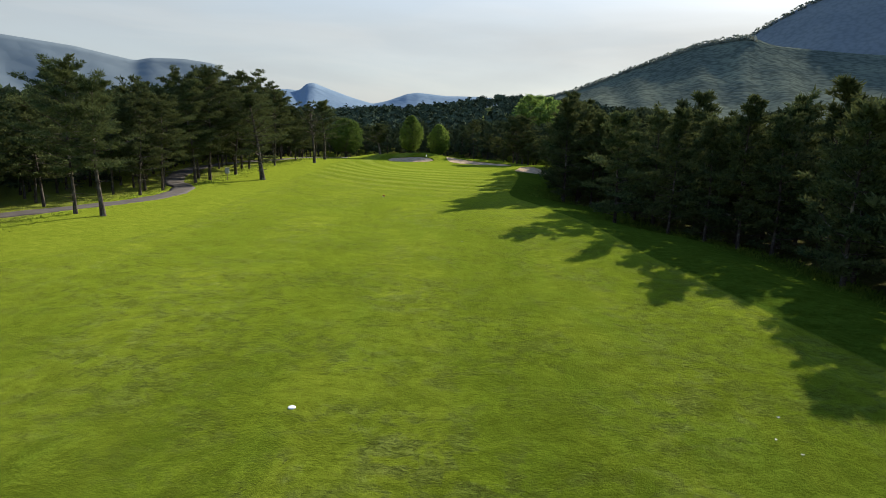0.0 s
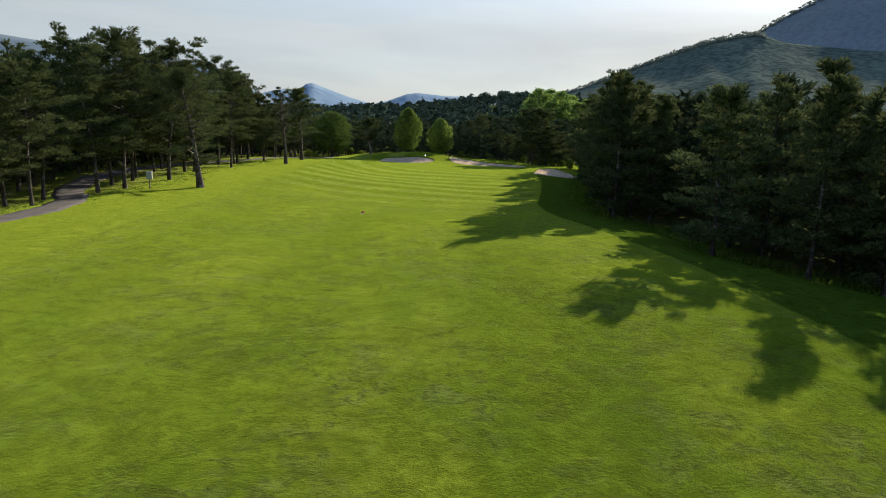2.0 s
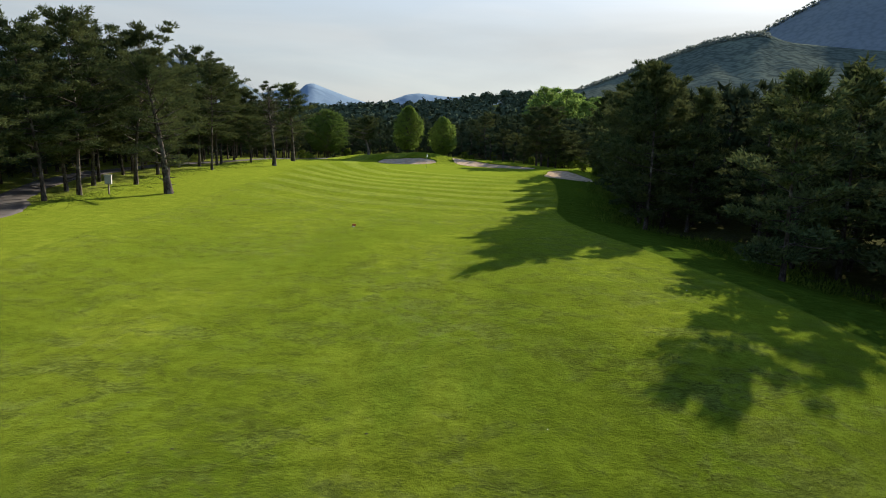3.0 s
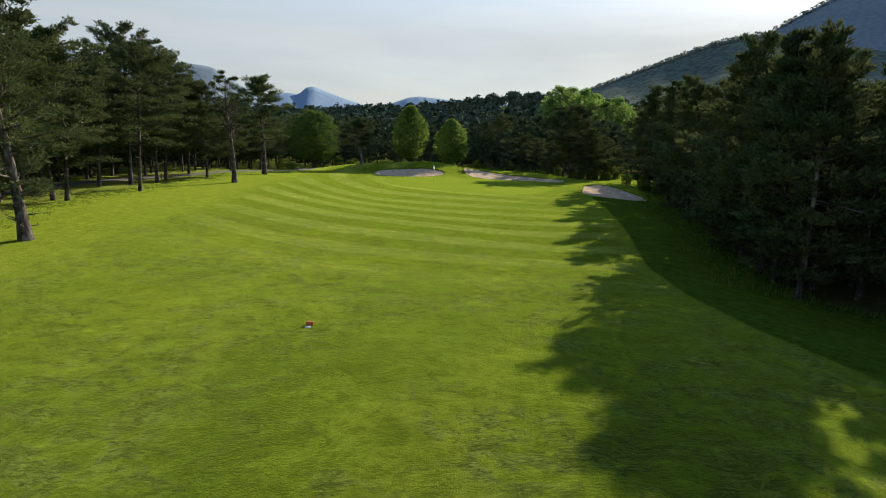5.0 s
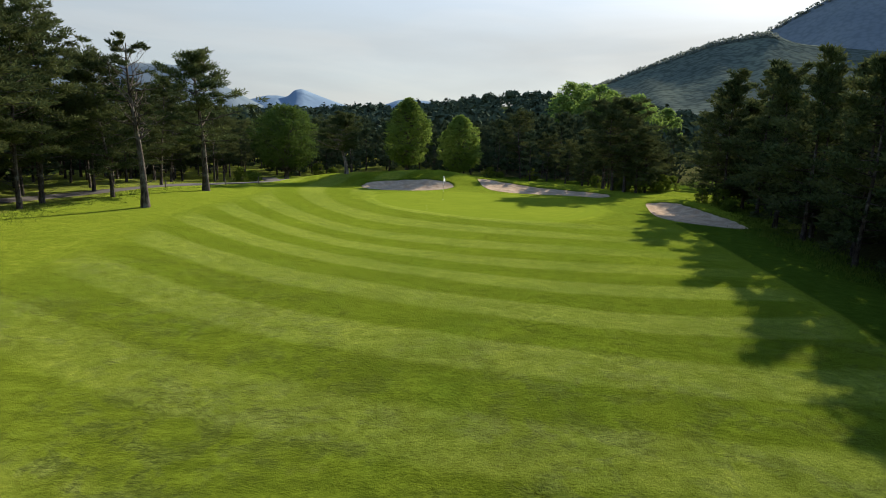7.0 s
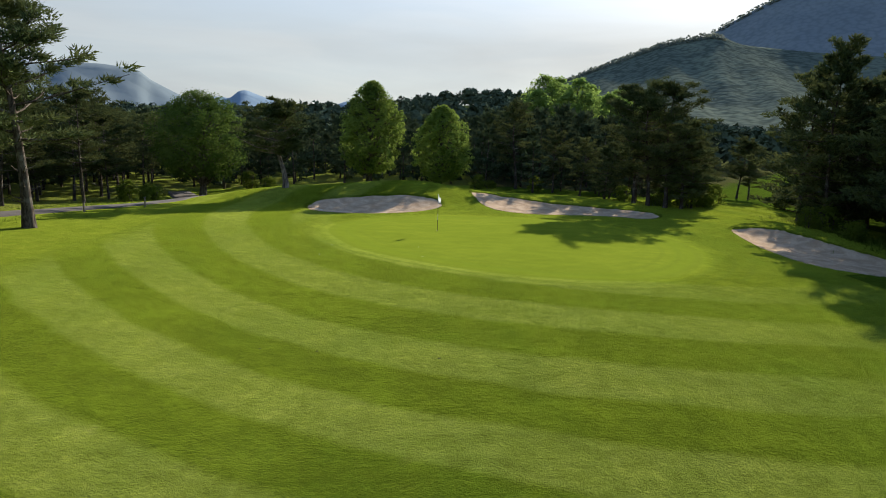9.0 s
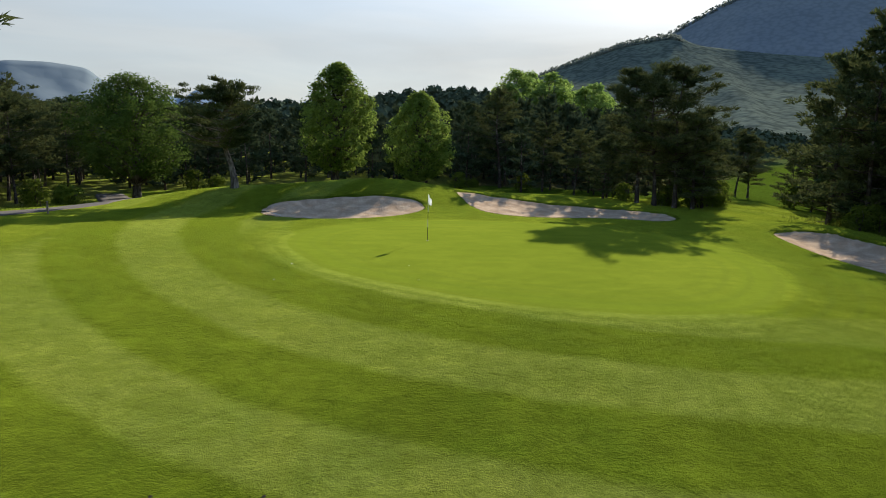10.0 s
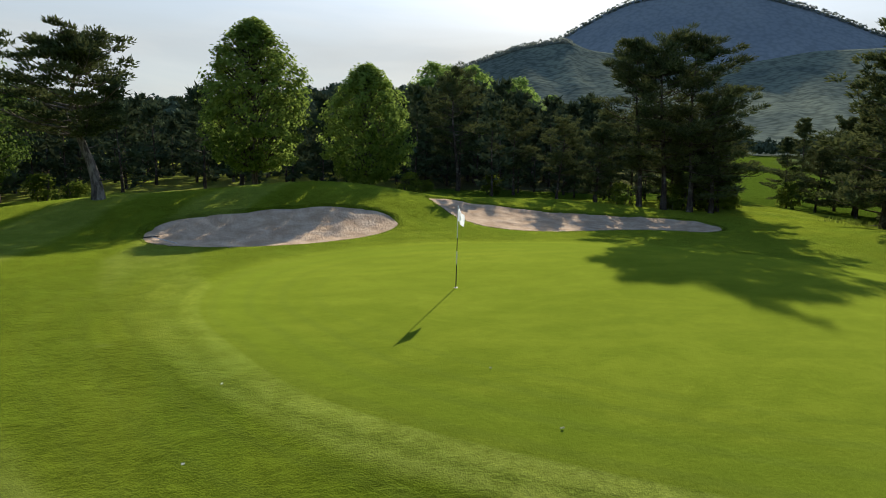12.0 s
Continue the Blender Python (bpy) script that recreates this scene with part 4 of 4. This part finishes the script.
# the group of tall pines beside the long bunker
clump_pines = [pine(71 + k, H=h, base=b, R=r, limbs=48, pads=6, per=50, width=0.040, length=0.32, lean=l, bend=0.4, dead=10, girth=0.19, top=0.52, flat=0.27, gaps=0.10, bark=M_BARK_DARK) for k, (h, b, r, l) in enumerate([
    (11.4, 0.24, 3.5, (-0.02, 0.0)), (11.0, 0.30, 3.6, (0.03, 0.0)), (9.4, 0.12, 3.2, (0.0, 0.02))])]
for k, (x, y, s) in enumerate([(16.9, 156.4, 0.97), (17.6, 154.6, 1.0), (14.6, 158.4, 0.60), (18.8, 153.4, 1.0), (12.8, 161.0, 0.52), (20.2, 153.0, 0.85),
                               (21.8, 154.2, 0.62), (24.5, 158.8, 0.55), (27, 161.8, 0.5), (38.2, 171.4, 0.62), (37.2, 172.4, 0.66), (22.6, 156.6, 0.6), (25.8, 163.5, 0.6), (10.8, 164.5, 0.58), (20.5, 157.5, 0.62), (23, 158, 0.55), (7.4, 168.2, 0.86)]):
    put(clump_pines, k, x, y, "tall pine of a dark group beside the bunker", s, group="pine group beside the bunker")
for k in range(60):
    x, y = rng.uniform(8, 24), rng.uniform(158, 172)
    if clear(x, y, 2.6) and y > 160 - (x - 16) * 0.2:
        put(far_pines, k, x, y, "dark pine in the wood behind the green", rng.uniform(0.42, 0.58), group="pines behind the green")

# single trees
TEAR = [(0, 0.34), (0.08, 0.66), (0.22, 0.91), (0.38, 1.0), (0.55, 0.95), (0.72, 0.76), (0.86, 0.50), (0.95, 0.27), (1, 0.08)]
ROUND = [(0, 0.55), (0.2, 0.9), (0.5, 1.0), (0.75, 0.85), (0.92, 0.5), (1, 0.15)]
linden = broadleaf("linden_tree", 3, 9.7, 0.13, 3.15, TEAR, 1400, 18, 0.165, M_LINDEN, 0.17, clump_size=0.36)
linden.matrix_basis = stand(linden, -9.1, 157.7)
tagged(linden, "tall bright green linden with a teardrop crown", "tree", "lindens behind the bunker")
small = broadleaf("linden_tree", 7, 8.2, 0.11, 2.95, TEAR, 1200, 18, 0.165, M_LINDEN, 0.15, clump_size=0.36)
small.matrix_basis = stand(small, -2.2, 159.2)
tagged(small, "smaller bright green linden with a pointed crown", "tree", "lindens behind the bunker")
oak = broadleaf("oak_tree", 5, 10.2, 0.20, 4.6, ROUND, 640, 46, 0.165, M_OAK, 0.24, stems=2, clump_size=0.75)
oak.matrix_basis = stand(oak, -26.4, 162.0)
tagged(oak, "round grey-green oak with two dark stems beside the path", "tree")
leaner = pine(81, H=6.5, base=0.42, R=3.3, limbs=46, pads=6, per=80, width=0.044, length=0.18, lean=(-0.005, 0.05), bend=0.9, girth=0.25, top=0.55, dead=8, flat=0.26, gaps=0.06, fork=4, bark=M_BARK_GREY)
put([leaner], 0, -16.2, 150.6, "leaning pine with crooked pale trunk and flat crown", 1.0, turn=0.0)
thin_pine = pine(83, H=11.0, base=0.50, R=2.7, limbs=20, pads=2, per=80, pad_size=0.62, width=0.040, length=0.24, lean=(0.0, -0.02), bend=0.45, girth=0.25, top=0.7, dead=14, bark=M_BARK, gaps=0.25, fork=4, twist=22)
put([thin_pine], 0, -25.0, 117.0, "sparse half-bare pine with twisted pale limbs", 1.0, turn=0.0)
path_pine = pine(89, H=11.6, base=0.36, R=3.9, limbs=40, pads=6, per=60, width=0.046, length=0.33, lean=(0.0, 0.01), bend=0.3, girth=0.28, top=0.6, dead=12, gaps=0.12, fork=3)
put([path_pine], 0, -25.5, 129.5, "tall pine with thick grey trunk beside the cart path", 1.0, turn=2.0)
edge_leaner = pine(85, H=11.6, base=0.22, R=3.4, limbs=46, per=50, width=0.031, length=0.38, lean=(-0.14, 0.05), bend=0.3, girth=0.31, dead=16)
put([edge_leaner], 0, -25.3, 85.0, "leaning pine with thick trunk at the fairway's edge", 1.0, turn=0.0)
tilted = pine(87, H=10.6, base=0.34, R=3.4, limbs=44, per=50, width=0.031, length=0.38, lean=(-0.10, 0.03), bend=0.25, girth=0.19, dead=8)
put([tilted], 0, -27.9, 49.6, "leaning pine with pale trunk beside the cart path", 1.0, turn=0.0)
green_wood = [broadleaf("ash_tree", 91 + k, h, 0.2, r, ROUND, 120, 26, 0.40, M_ASH, 0.2, clump_size=0.9) for k, (h, r) in enumerate([(12.0, 3.6), (10.5, 3.3)])]
for k, (x, y, s) in enumerate([(40, 252, 1.5), (45, 258, 1.55), (49, 246, 1.35), (36, 246, 1.35), (44, 240, 1.25), (53, 252, 1.35), (33, 258, 1.5), (29, 250, 1.35), (38, 264, 1.5), (57, 246, 1.25)]):
    put(green_wood, k, x, y, "fresh green broad-leaved tree among dark pines", s, group="green trees in the wood", category="tree")
join_wood("left", "pine_wood", "deep pine wood beyond the cart path")
join_wood("right", "pine_wood", "deep dark pine wood on the low side")
join_wood("behind", "pine_wood", "dark pine wood behind the green")


# far woods on the ridge, the plain and the hillsides: crowns of leaf clumps
def crowns(name, label, mat, x, y, z, wide, high, clump, m, seed):
    r = np.random.default_rng(seed)
    V = []
    for k in range(len(x)):
        w, h = r.uniform(*wide), r.uniform(*high)
        d = r.normal(size=(m, 3))
        d /= np.linalg.norm(d, axis=1)[:, None]
        d[:, 2] = np.where(d[:, 2] < -0.35, -d[:, 2], d[:, 2])
        lump = 1 + 0.22 * np.sin(d @ r.normal(size=3) * 5) + 0.10 * r.normal(size=m)
        pinch = 1 - r.uniform(0.0, 0.55) * np.clip(d[:, 2], 0, 1)
        p = d * lump[:, None] * np.column_stack([w * pinch, w * pinch, np.full(m, h)]) + [x[k], y[k], z[k] + h * 0.75 + r.uniform(0.1, 0.45) * high[1]]
        u = np.cross(d + 0.4 * r.normal(size=(m, 3)), r.normal(size=(m, 3)))
        u *= (clump * r.uniform(0.7, 1.3, m) / np.linalg.norm(u, axis=1))[:, None]
        v = np.cross(d + 0.4 * r.normal(size=(m, 3)), u)
        V.append(np.stack([p - u * 0.8 - v * 0.5, p + u * 0.8 - v * 0.5, p + v], 1).reshape(-1, 3))
    V = np.vstack(V)
    tagged(mesh_object(name, V, np.arange(len(V)).reshape(-1, 3), mat), label, "woods", kind="stuff")


def far_woods():
    r = np.random.default_rng(9)
    n = 3300
    az, d = np.radians(r.uniform(-50, 75, n)), np.sqrt(r.uniform(236 ** 2, 475 ** 2, n))
    x, y = d * np.sin(az), d * np.cos(az)
    keep = np.abs((x - 33) * 0.72 - (y - 160) * 0.69) > 14 + 0.03 * (y - 160)
    keep |= d > 400
    keep &= ~((np.abs(x - 28) < 26) & (np.abs(y - 360) < 16))
    x, y = x[keep], y[keep]
    crowns("far_woods", "dark mixed woods on a distant low ridge, paled a little for haze", M_HAZED_WOODS, x, y, height(x, y), (2.0, 3.8), (2.4, 4.0), 1.0, 60, 10)


def ridge_woods(hill_ob, label, mat, spacing, az, wide, high, clump, seed, foot, back):
    """Crowns along a skyline, thinned to about one for each spacing."""
    co = np.empty(len(hill_ob.data.vertices) * 3, np.float32)
    hill_ob.data.vertices.foreach_get("co", co)
    co = co.reshape(-1, 3)
    r = np.random.default_rng(seed)
    co = co[r.permutation(len(co))]
    bearing, far = np.degrees(np.arctan2(co[:, 0] + 4, co[:, 1] - 50)), np.hypot(co[:, 0] + 4, co[:, 1] - 50)
    co = co[(bearing > az[0]) & (bearing < az[1]) & (far > foot) & (far < back)]
    seen, keep = set(), []
    for k, (i, j) in enumerate(np.floor(co[:, :2] / spacing).astype(int).tolist()):
        if (i, j) not in seen:
            seen.add((i, j))
            keep.append(k)
    co = co[keep] + r.uniform(-1, 1, (len(keep), 3))
    crowns("ridge_woods", label, mat, co[:, 0], co[:, 1], co[:, 2] - 2.2, wide, high, clump, 40, seed)


# crown colours lifted to carry haze, most on the hill and mountain skylines
M_HAZED_WOODS = leaf_material("hazed_far_crowns", (0.045, 0.064, 0.046), (0.074, 0.098, 0.060), (0.085, 0.108, 0.064), 0.0, 0.9)
M_HAZED_CROWNS = leaf_material("hazed_ridge_crowns", (0.145, 0.172, 0.160), (0.200, 0.228, 0.195), (0.20, 0.22, 0.18), 0.4, 0.9)
far_woods()
ridge_woods(WOODED_HILL, "tree crowns along the hill's skyline, haze painted into their colour", M_HAZED_CROWNS, 3.6, (7, 27), (2.2, 3.4), (1.8, 3.0), 1.0, 31, 872, 900)
ridge_woods(MOUNTAIN, "tree crowns along the mountain's skyline, haze painted into their colour", M_HAZED_CROWNS, 4.4, (26, 53), (2.6, 3.8), (2.2, 3.4), 1.2, 32, 1165, 1185)


# ---- small things ----
def lathe(profile, sides=12, cap=True):
    """A turned body from (radius, height) pairs."""
    bm = bmesh.new()
    rings = []
    for r, z in profile:
        rings.append([bm.verts.new((r * math.cos(2 * math.pi * k / sides), r * math.sin(2 * math.pi * k / sides), z)) for k in range(sides)])
    for a, c in zip(rings[:-1], rings[1:]):
        for k in range(sides):
            bm.faces.new((a[k], a[(k + 1) % sides], c[(k + 1) % sides], c[k]))
    if cap:
        bm.faces.new(list(reversed(rings[0])))
        bm.faces.new(rings[-1])
    return bm


def block(sx, sy, sz, at=(0, 0, 0), bevel=0.01, turn=0.0):
    bm = bmesh.new()
    bmesh.ops.create_cube(bm, size=1.0)
    bmesh.ops.scale(bm, vec=(sx, sy, sz), verts=bm.verts)
    bmesh.ops.bevel(bm, geom=list(bm.edges), offset=bevel, segments=2, affect="EDGES", profile=0.6)
    bmesh.ops.rotate(bm, cent=(0, 0, 0), matrix=Matrix.Rotation(turn, 3, "Z"), verts=bm.verts)
    bmesh.ops.translate(bm, vec=at, verts=bm.verts)
    return bm


def ground_z(x, y):
    return float(carve(np.array([x], float), np.array([y], float))[0])


def empty_at(name, x, y, dz=0.0, turn=0.0):
    ob = new(name)
    ob.matrix_basis = pose(x, y, ground_z(x, y) + dz, 0, 0, turn)
    return ob


# flagstick in its hole
HOLE = (-4.5, 135.0)
flagstick = empty_at("flagstick", *HOLE, turn=-60)
tagged(flagstick, "slim black and white golf flagstick with a limp white flag", "flagstick")
for k, (a, c, m, lab) in enumerate([(-0.10, 0.66, M_BLACK, "black lower band"), (0.66, 1.04, M_WHITE, "white band"), (1.04, 1.40, M_BLACK, "black band"), (1.40, 2.24, M_WHITE, "white upper band")]):
    part("pole", lathe([(0.0145 - 0.0012 * k, a), (0.0140 - 0.0012 * k, c)], 10), m, flagstick, lab, smooth=False)
part("tip", lathe([(0.004, 2.23), (0.016, 2.245), (0.018, 2.265), (0.010, 2.285), (0.002, 2.29)], 10), M_WHITE, flagstick, "rounded white tip")


def flag_cloth():
    bm = bmesh.new()
    nu, nv = 14, 10
    grid = []
    for j in range(nv + 1):
        v = j / nv
        row = []
        for i in range(nu + 1):
            u = i / nu
            x = 0.014 + u * (0.18 - 0.04 * v)
            y = 0.055 * math.sin(u * 7.0 + v * 1.2) * u + 0.03 * math.sin(u * 13 + 2 * v) * u
            z = 2.21 - v * 0.33 - 0.17 * u ** 1.5 + 0.015 * math.sin(u * 9 + v * 3)
            row.append(bm.verts.new((x, y, z)))
        grid.append(row)
    for j in range(nv):
        for i in range(nu):
            bm.faces.new((grid[j][i], grid[j][i + 1], grid[j + 1][i + 1], grid[j + 1][i]))
    bmesh.ops.solidify(bm, geom=bm.faces[:], thickness=0.004)
    return bm


cloth = part("flag", flag_cloth(), M_CLOTH, flagstick, "limp white flag cloth", smooth=True)
part("emblem", block(0.06, 0.012, 0.09, (0.085, 0.03, 1.98), 0.004), M_BLUE, cloth, "small blue printed emblem")
cup = empty_at("hole_cup", *HOLE)
tagged(cup, "round hole in the green with a white cup rim", "golf hole")
part("rim", lathe([(0.054, -0.05), (0.054, 0.006), (0.060, 0.006), (0.060, -0.05)], 20, cap=False), M_HOLE, cup, "thin white rim")
# turf is not cut: a black disc paints the shade inside the hole
part("dark_inside", lathe([(0.054, 0.003), (0.052, 0.0032)], 20), M_BLACK, cup, "black disc standing for the shade in the hole")

# orange distance marker on its pale plate
marker = empty_at("distance_marker", -7.4, 73.3, turn=12)
tagged(marker, "small orange box marker beside a pale plate on the fairway", "marker")
part("box", block(0.24, 0.13, 0.15, (0.05, 0.06, 0.075), 0.03), M_ORANGE, marker, "orange painted box")
part("side_panel", block(0.012, 0.09, 0.10, (-0.076, 0.06, 0.075), 0.004), M_BLACK, marker, "black side panel")
part("plate", lathe([(0.11, -0.02), (0.11, 0.018), (0.10, 0.026)], 18), M_GREY, marker, "pale round ground plate").location = (-0.02, -0.16, 0.0)

disc = empty_at("ground_disc", -4.3, 16.9)
tagged(disc, "flat white round distance disc set in the turf", "marker")
part("disc", lathe([(0.115, -0.03), (0.115, 0.02), (0.10, 0.03), (0.04, 0.034)], 24), M_WHITE, disc, "white painted disc")

# cabinet on a post under the pines
cabinet = empty_at("utility_box", -29.6, 83.2, turn=15)
tagged(cabinet, "grey metal box on a post under the pines", "box")
part("post", block(0.10, 0.10, 0.95, (0, 0, 0.42), 0.01), M_WOOD, cabinet, "grey post")
body = part("body", block(0.52, 0.30, 0.74, (0, 0, 1.22), 0.02), M_GREY, cabinet, "grey painted body")
part("lid", block(0.58, 0.36, 0.05, (0, 0, 1.61), 0.015), M_GREY, cabinet, "overhanging lid")
part("door", block(0.44, 0.02, 0.62, (0, -0.158, 1.22), 0.006), M_GREY, body, "flat front door")

# low posts beside the cart path
for k, (x, y) in enumerate([(-26.4, 137.1), (-24.2, 141.0), (-34.0, 119.8), (-29.7, 131.0)]):
    post = empty_at("path_post", x, y, turn=20 * k)
    tagged(post, "short dark wooden post beside the cart path", "post", "posts beside the path")
    part("stake", block(0.09, 0.09, 0.72, (0, 0, 0.24), 0.012), M_WOOD, post, "dark stake")
    part("cap", block(0.11, 0.11, 0.04, (0, 0, 0.62), 0.012), M_METAL, post, "metal cap")

# rake in the near bunker
rake = new("bunker_rake")
a, c = Vector((-13.45, 145.4, 0)), Vector((-12.35, 143.75, 0))
z0 = float(carve(np.array([a.x]), np.array([a.y]), turf=False)[0]) + 0.05
z1 = float(height(np.array([c.x]), np.array([c.y]))[0]) + 0.05
rake.matrix_basis = Matrix.LocRotScale((a.x, a.y, z0), Euler((0, -math.atan2(z1 - z0, (c - a).length), math.atan2(c.y - a.y, c.x - a.x))), None)
tagged(rake, "wooden bunker rake lying on the sand's edge", "rake")
handle = lathe([(0.016, 0.0), (0.016, 1.9)], 8)
bmesh.ops.rotate(handle, cent=(0, 0, 0), matrix=Matrix.Rotation(radians(90), 3, "Y"), verts=handle.verts)
part("handle", handle, M_HOLE, rake, "pale straight handle")
part("head", block(0.05, 0.62, 0.05, (0.0, 0, 0.0), 0.01), M_BLACK, rake, "dark toothed head")
for k in range(9):
    part("tooth", block(0.014, 0.014, 0.09, (-0.03, -0.27 + 0.0675 * k, -0.04), 0.003), M_BLACK, rake)


def scrap(x, y, size, seed):
    """A small pale leaf lying on the turf."""
    r = random.Random(seed)
    bm = bmesh.new()
    n = 9
    mid = bm.verts.new((0, 0, 0.02))
    ring = [bm.verts.new((size * math.cos(6.283 * k / n) * r.uniform(0.7, 1.1), 0.6 * size * math.sin(6.283 * k / n) * r.uniform(0.7, 1.1), 0.012 + 0.03 * r.random())) for k in range(n)]
    for k in range(n):
        bm.faces.new((mid, ring[k], ring[(k + 1) % n]))
    bmesh.ops.solidify(bm, geom=bm.faces[:], thickness=0.006)
    ob = part("fallen_leaf", bm, M_HOLE)
    ob.matrix_basis = pose(x, y, ground_z(x, y), 0, 0, r.uniform(0, 360))
    tagged(ob, "small pale dry leaf lying on mown grass", "leaf", "pale leaves on the turf")


for k, (x, y, s) in enumerate([(-10.5, 129.4, 0.028), (-6.0, 128.9, 0.03), (-5.9, 126.5, 0.04), (-10.9, 127.0, 0.028), (9.6, 16.0, 0.07), (10.4, 17.4, 0.06), (9.9, 15.2, 0.06),
                               (1.4, 44.6, 0.035), (9.3, 57.0, 0.06)]):
    scrap(x, y, s, k)


def droppings(x, y, s, seed):
    r = random.Random(seed)
    bm = bmesh.new()
    bmesh.ops.create_icosphere(bm, subdivisions=2, radius=s)
    for v in bm.verts:
        v.co *= r.uniform(0.75, 1.15)
        v.co.z = abs(v.co.z) * 0.6
    ob = part("earth_crumb", bm, M_BARK_DARK, smooth=True)
    ob.matrix_basis = pose(x, y, ground_z(x, y) - 0.005)
    tagged(ob, "dark crumb of earth on mown grass", "earth clod", "dark crumbs on the turf")


for k, (x, y) in enumerate([(-11.2, 114.2), (-9.6, 114.1), (-6.2, 113.4), (-6.6, 43.2), (-7.4, 43.0), (-2.7, 44.2)]):
    droppings(x, y, 0.035, k)


# bushes behind the long bunker and under the pine group
BUSH = [(0, 0.7), (0.25, 1.0), (0.6, 0.9), (0.85, 0.6), (1, 0.25)]
bushes = [broadleaf("bush", 201 + k, hh, 0.06, r, BUSH, 60, 22, 0.12, M_SHRUB, 0.04, stems=3, clump_size=0.30) for k, (hh, r) in enumerate([(1.5, 0.95), (1.6, 0.70), (1.1, 0.8)])]
for k, (x, y, s) in enumerate([(2.6, 166.0, 1.0), (8.6, 163.6, 1.05), (4.2, 167.0, 0.8), (19.5, 155.5, 1.1), (21.2, 154.6, 1.3), (23.8, 155.6, 1.2), (16.2, 157.6, 1.0), (25.6, 158.4, 1.3),
                               (18.4, 155.0, 0.9), (27.5, 160.4, 1.2), (22.4, 138.4, 0.9), (24.2, 136.0, 1.1), (25.6, 140.6, 1.2), (35.6, 161.0, 1.4), (-20.5, 166, 1.1), (-23, 168, 1.2), (-29, 150, 1.1), (-28.4, 153.5, 1.3)]):
    put(bushes, k, x, y, "low leafy green bush beside pines", s, group="bushes round the green", category="bush")


# long grass: blades along the wood's edge, the path and the bunker lips
def long_grass(name, spots, label, length=0.34, width=0.018, per=9, seed=3):
    r = np.random.default_rng(seed)
    p = np.repeat(np.asarray(spots, float), per, 0) + np.column_stack([r.normal(size=(len(spots) * per, 2)) * 0.12])
    z = carve(p[:, 0].copy(), p[:, 1].copy()) - 0.02
    n = len(p)
    a = r.uniform(0, 6.28, n)
    ln = length * r.uniform(0.5, 1.3, n)
    base = np.column_stack([p, z])
    side = np.column_stack([np.cos(a), np.sin(a), np.zeros(n)]) * width
    lean = np.column_stack([r.normal(size=n) * 0.35 * ln, r.normal(size=n) * 0.35 * ln, ln])
    v = np.stack([base - side, base + side, base + lean], 1).reshape(-1, 3)
    tagged(mesh_object(name, v, np.arange(3 * n).reshape(-1, 3), M_BLADE), label, "grass", kind="stuff")


M_BLADE = leaf_material("grass_blades", (0.060, 0.098, 0.012), (0.115, 0.165, 0.020), (0.15, 0.18, 0.03), 0.35, 0.7)
r = np.random.default_rng(17)
edge_y = r.uniform(40, 165, 3600)
edge_x = np.interp(edge_y, [30, 60, 80, 100, 120, 140, 170], [-33, -33, -30.5, -31, -30, -29, -28]) + r.normal(size=3600) * 1.6 - 0.6
keep = line_distance(edge_x, edge_y, PATH) > 1.6
long_grass("rough_grass", np.column_stack([edge_x, edge_y])[keep], "uncut green grass under the first pines", 0.11, 0.03, 5)
y2 = r.uniform(20, 150, 2600)
x2 = tree_edge_right(y2) + r.normal(size=2600) * 1.5 - 0.2
long_grass("rough_grass", np.column_stack([x2, y2]), "uncut dark grass at the shaded wood's foot", 0.34, 0.035, 5, 4)
lips = []
for loop in BUNKERS:
    q = np.repeat(loop, 5, 0) + r.normal(size=(len(loop) * 5, 2)) * 0.07
    out = signed_distance(q[:, 0], q[:, 1], loop)
    lips.append(q[out > -0.02])
long_grass("lip_grass", np.vstack(lips), "short grass fringe on the bunker lips", 0.06, 0.014, 5, 5)
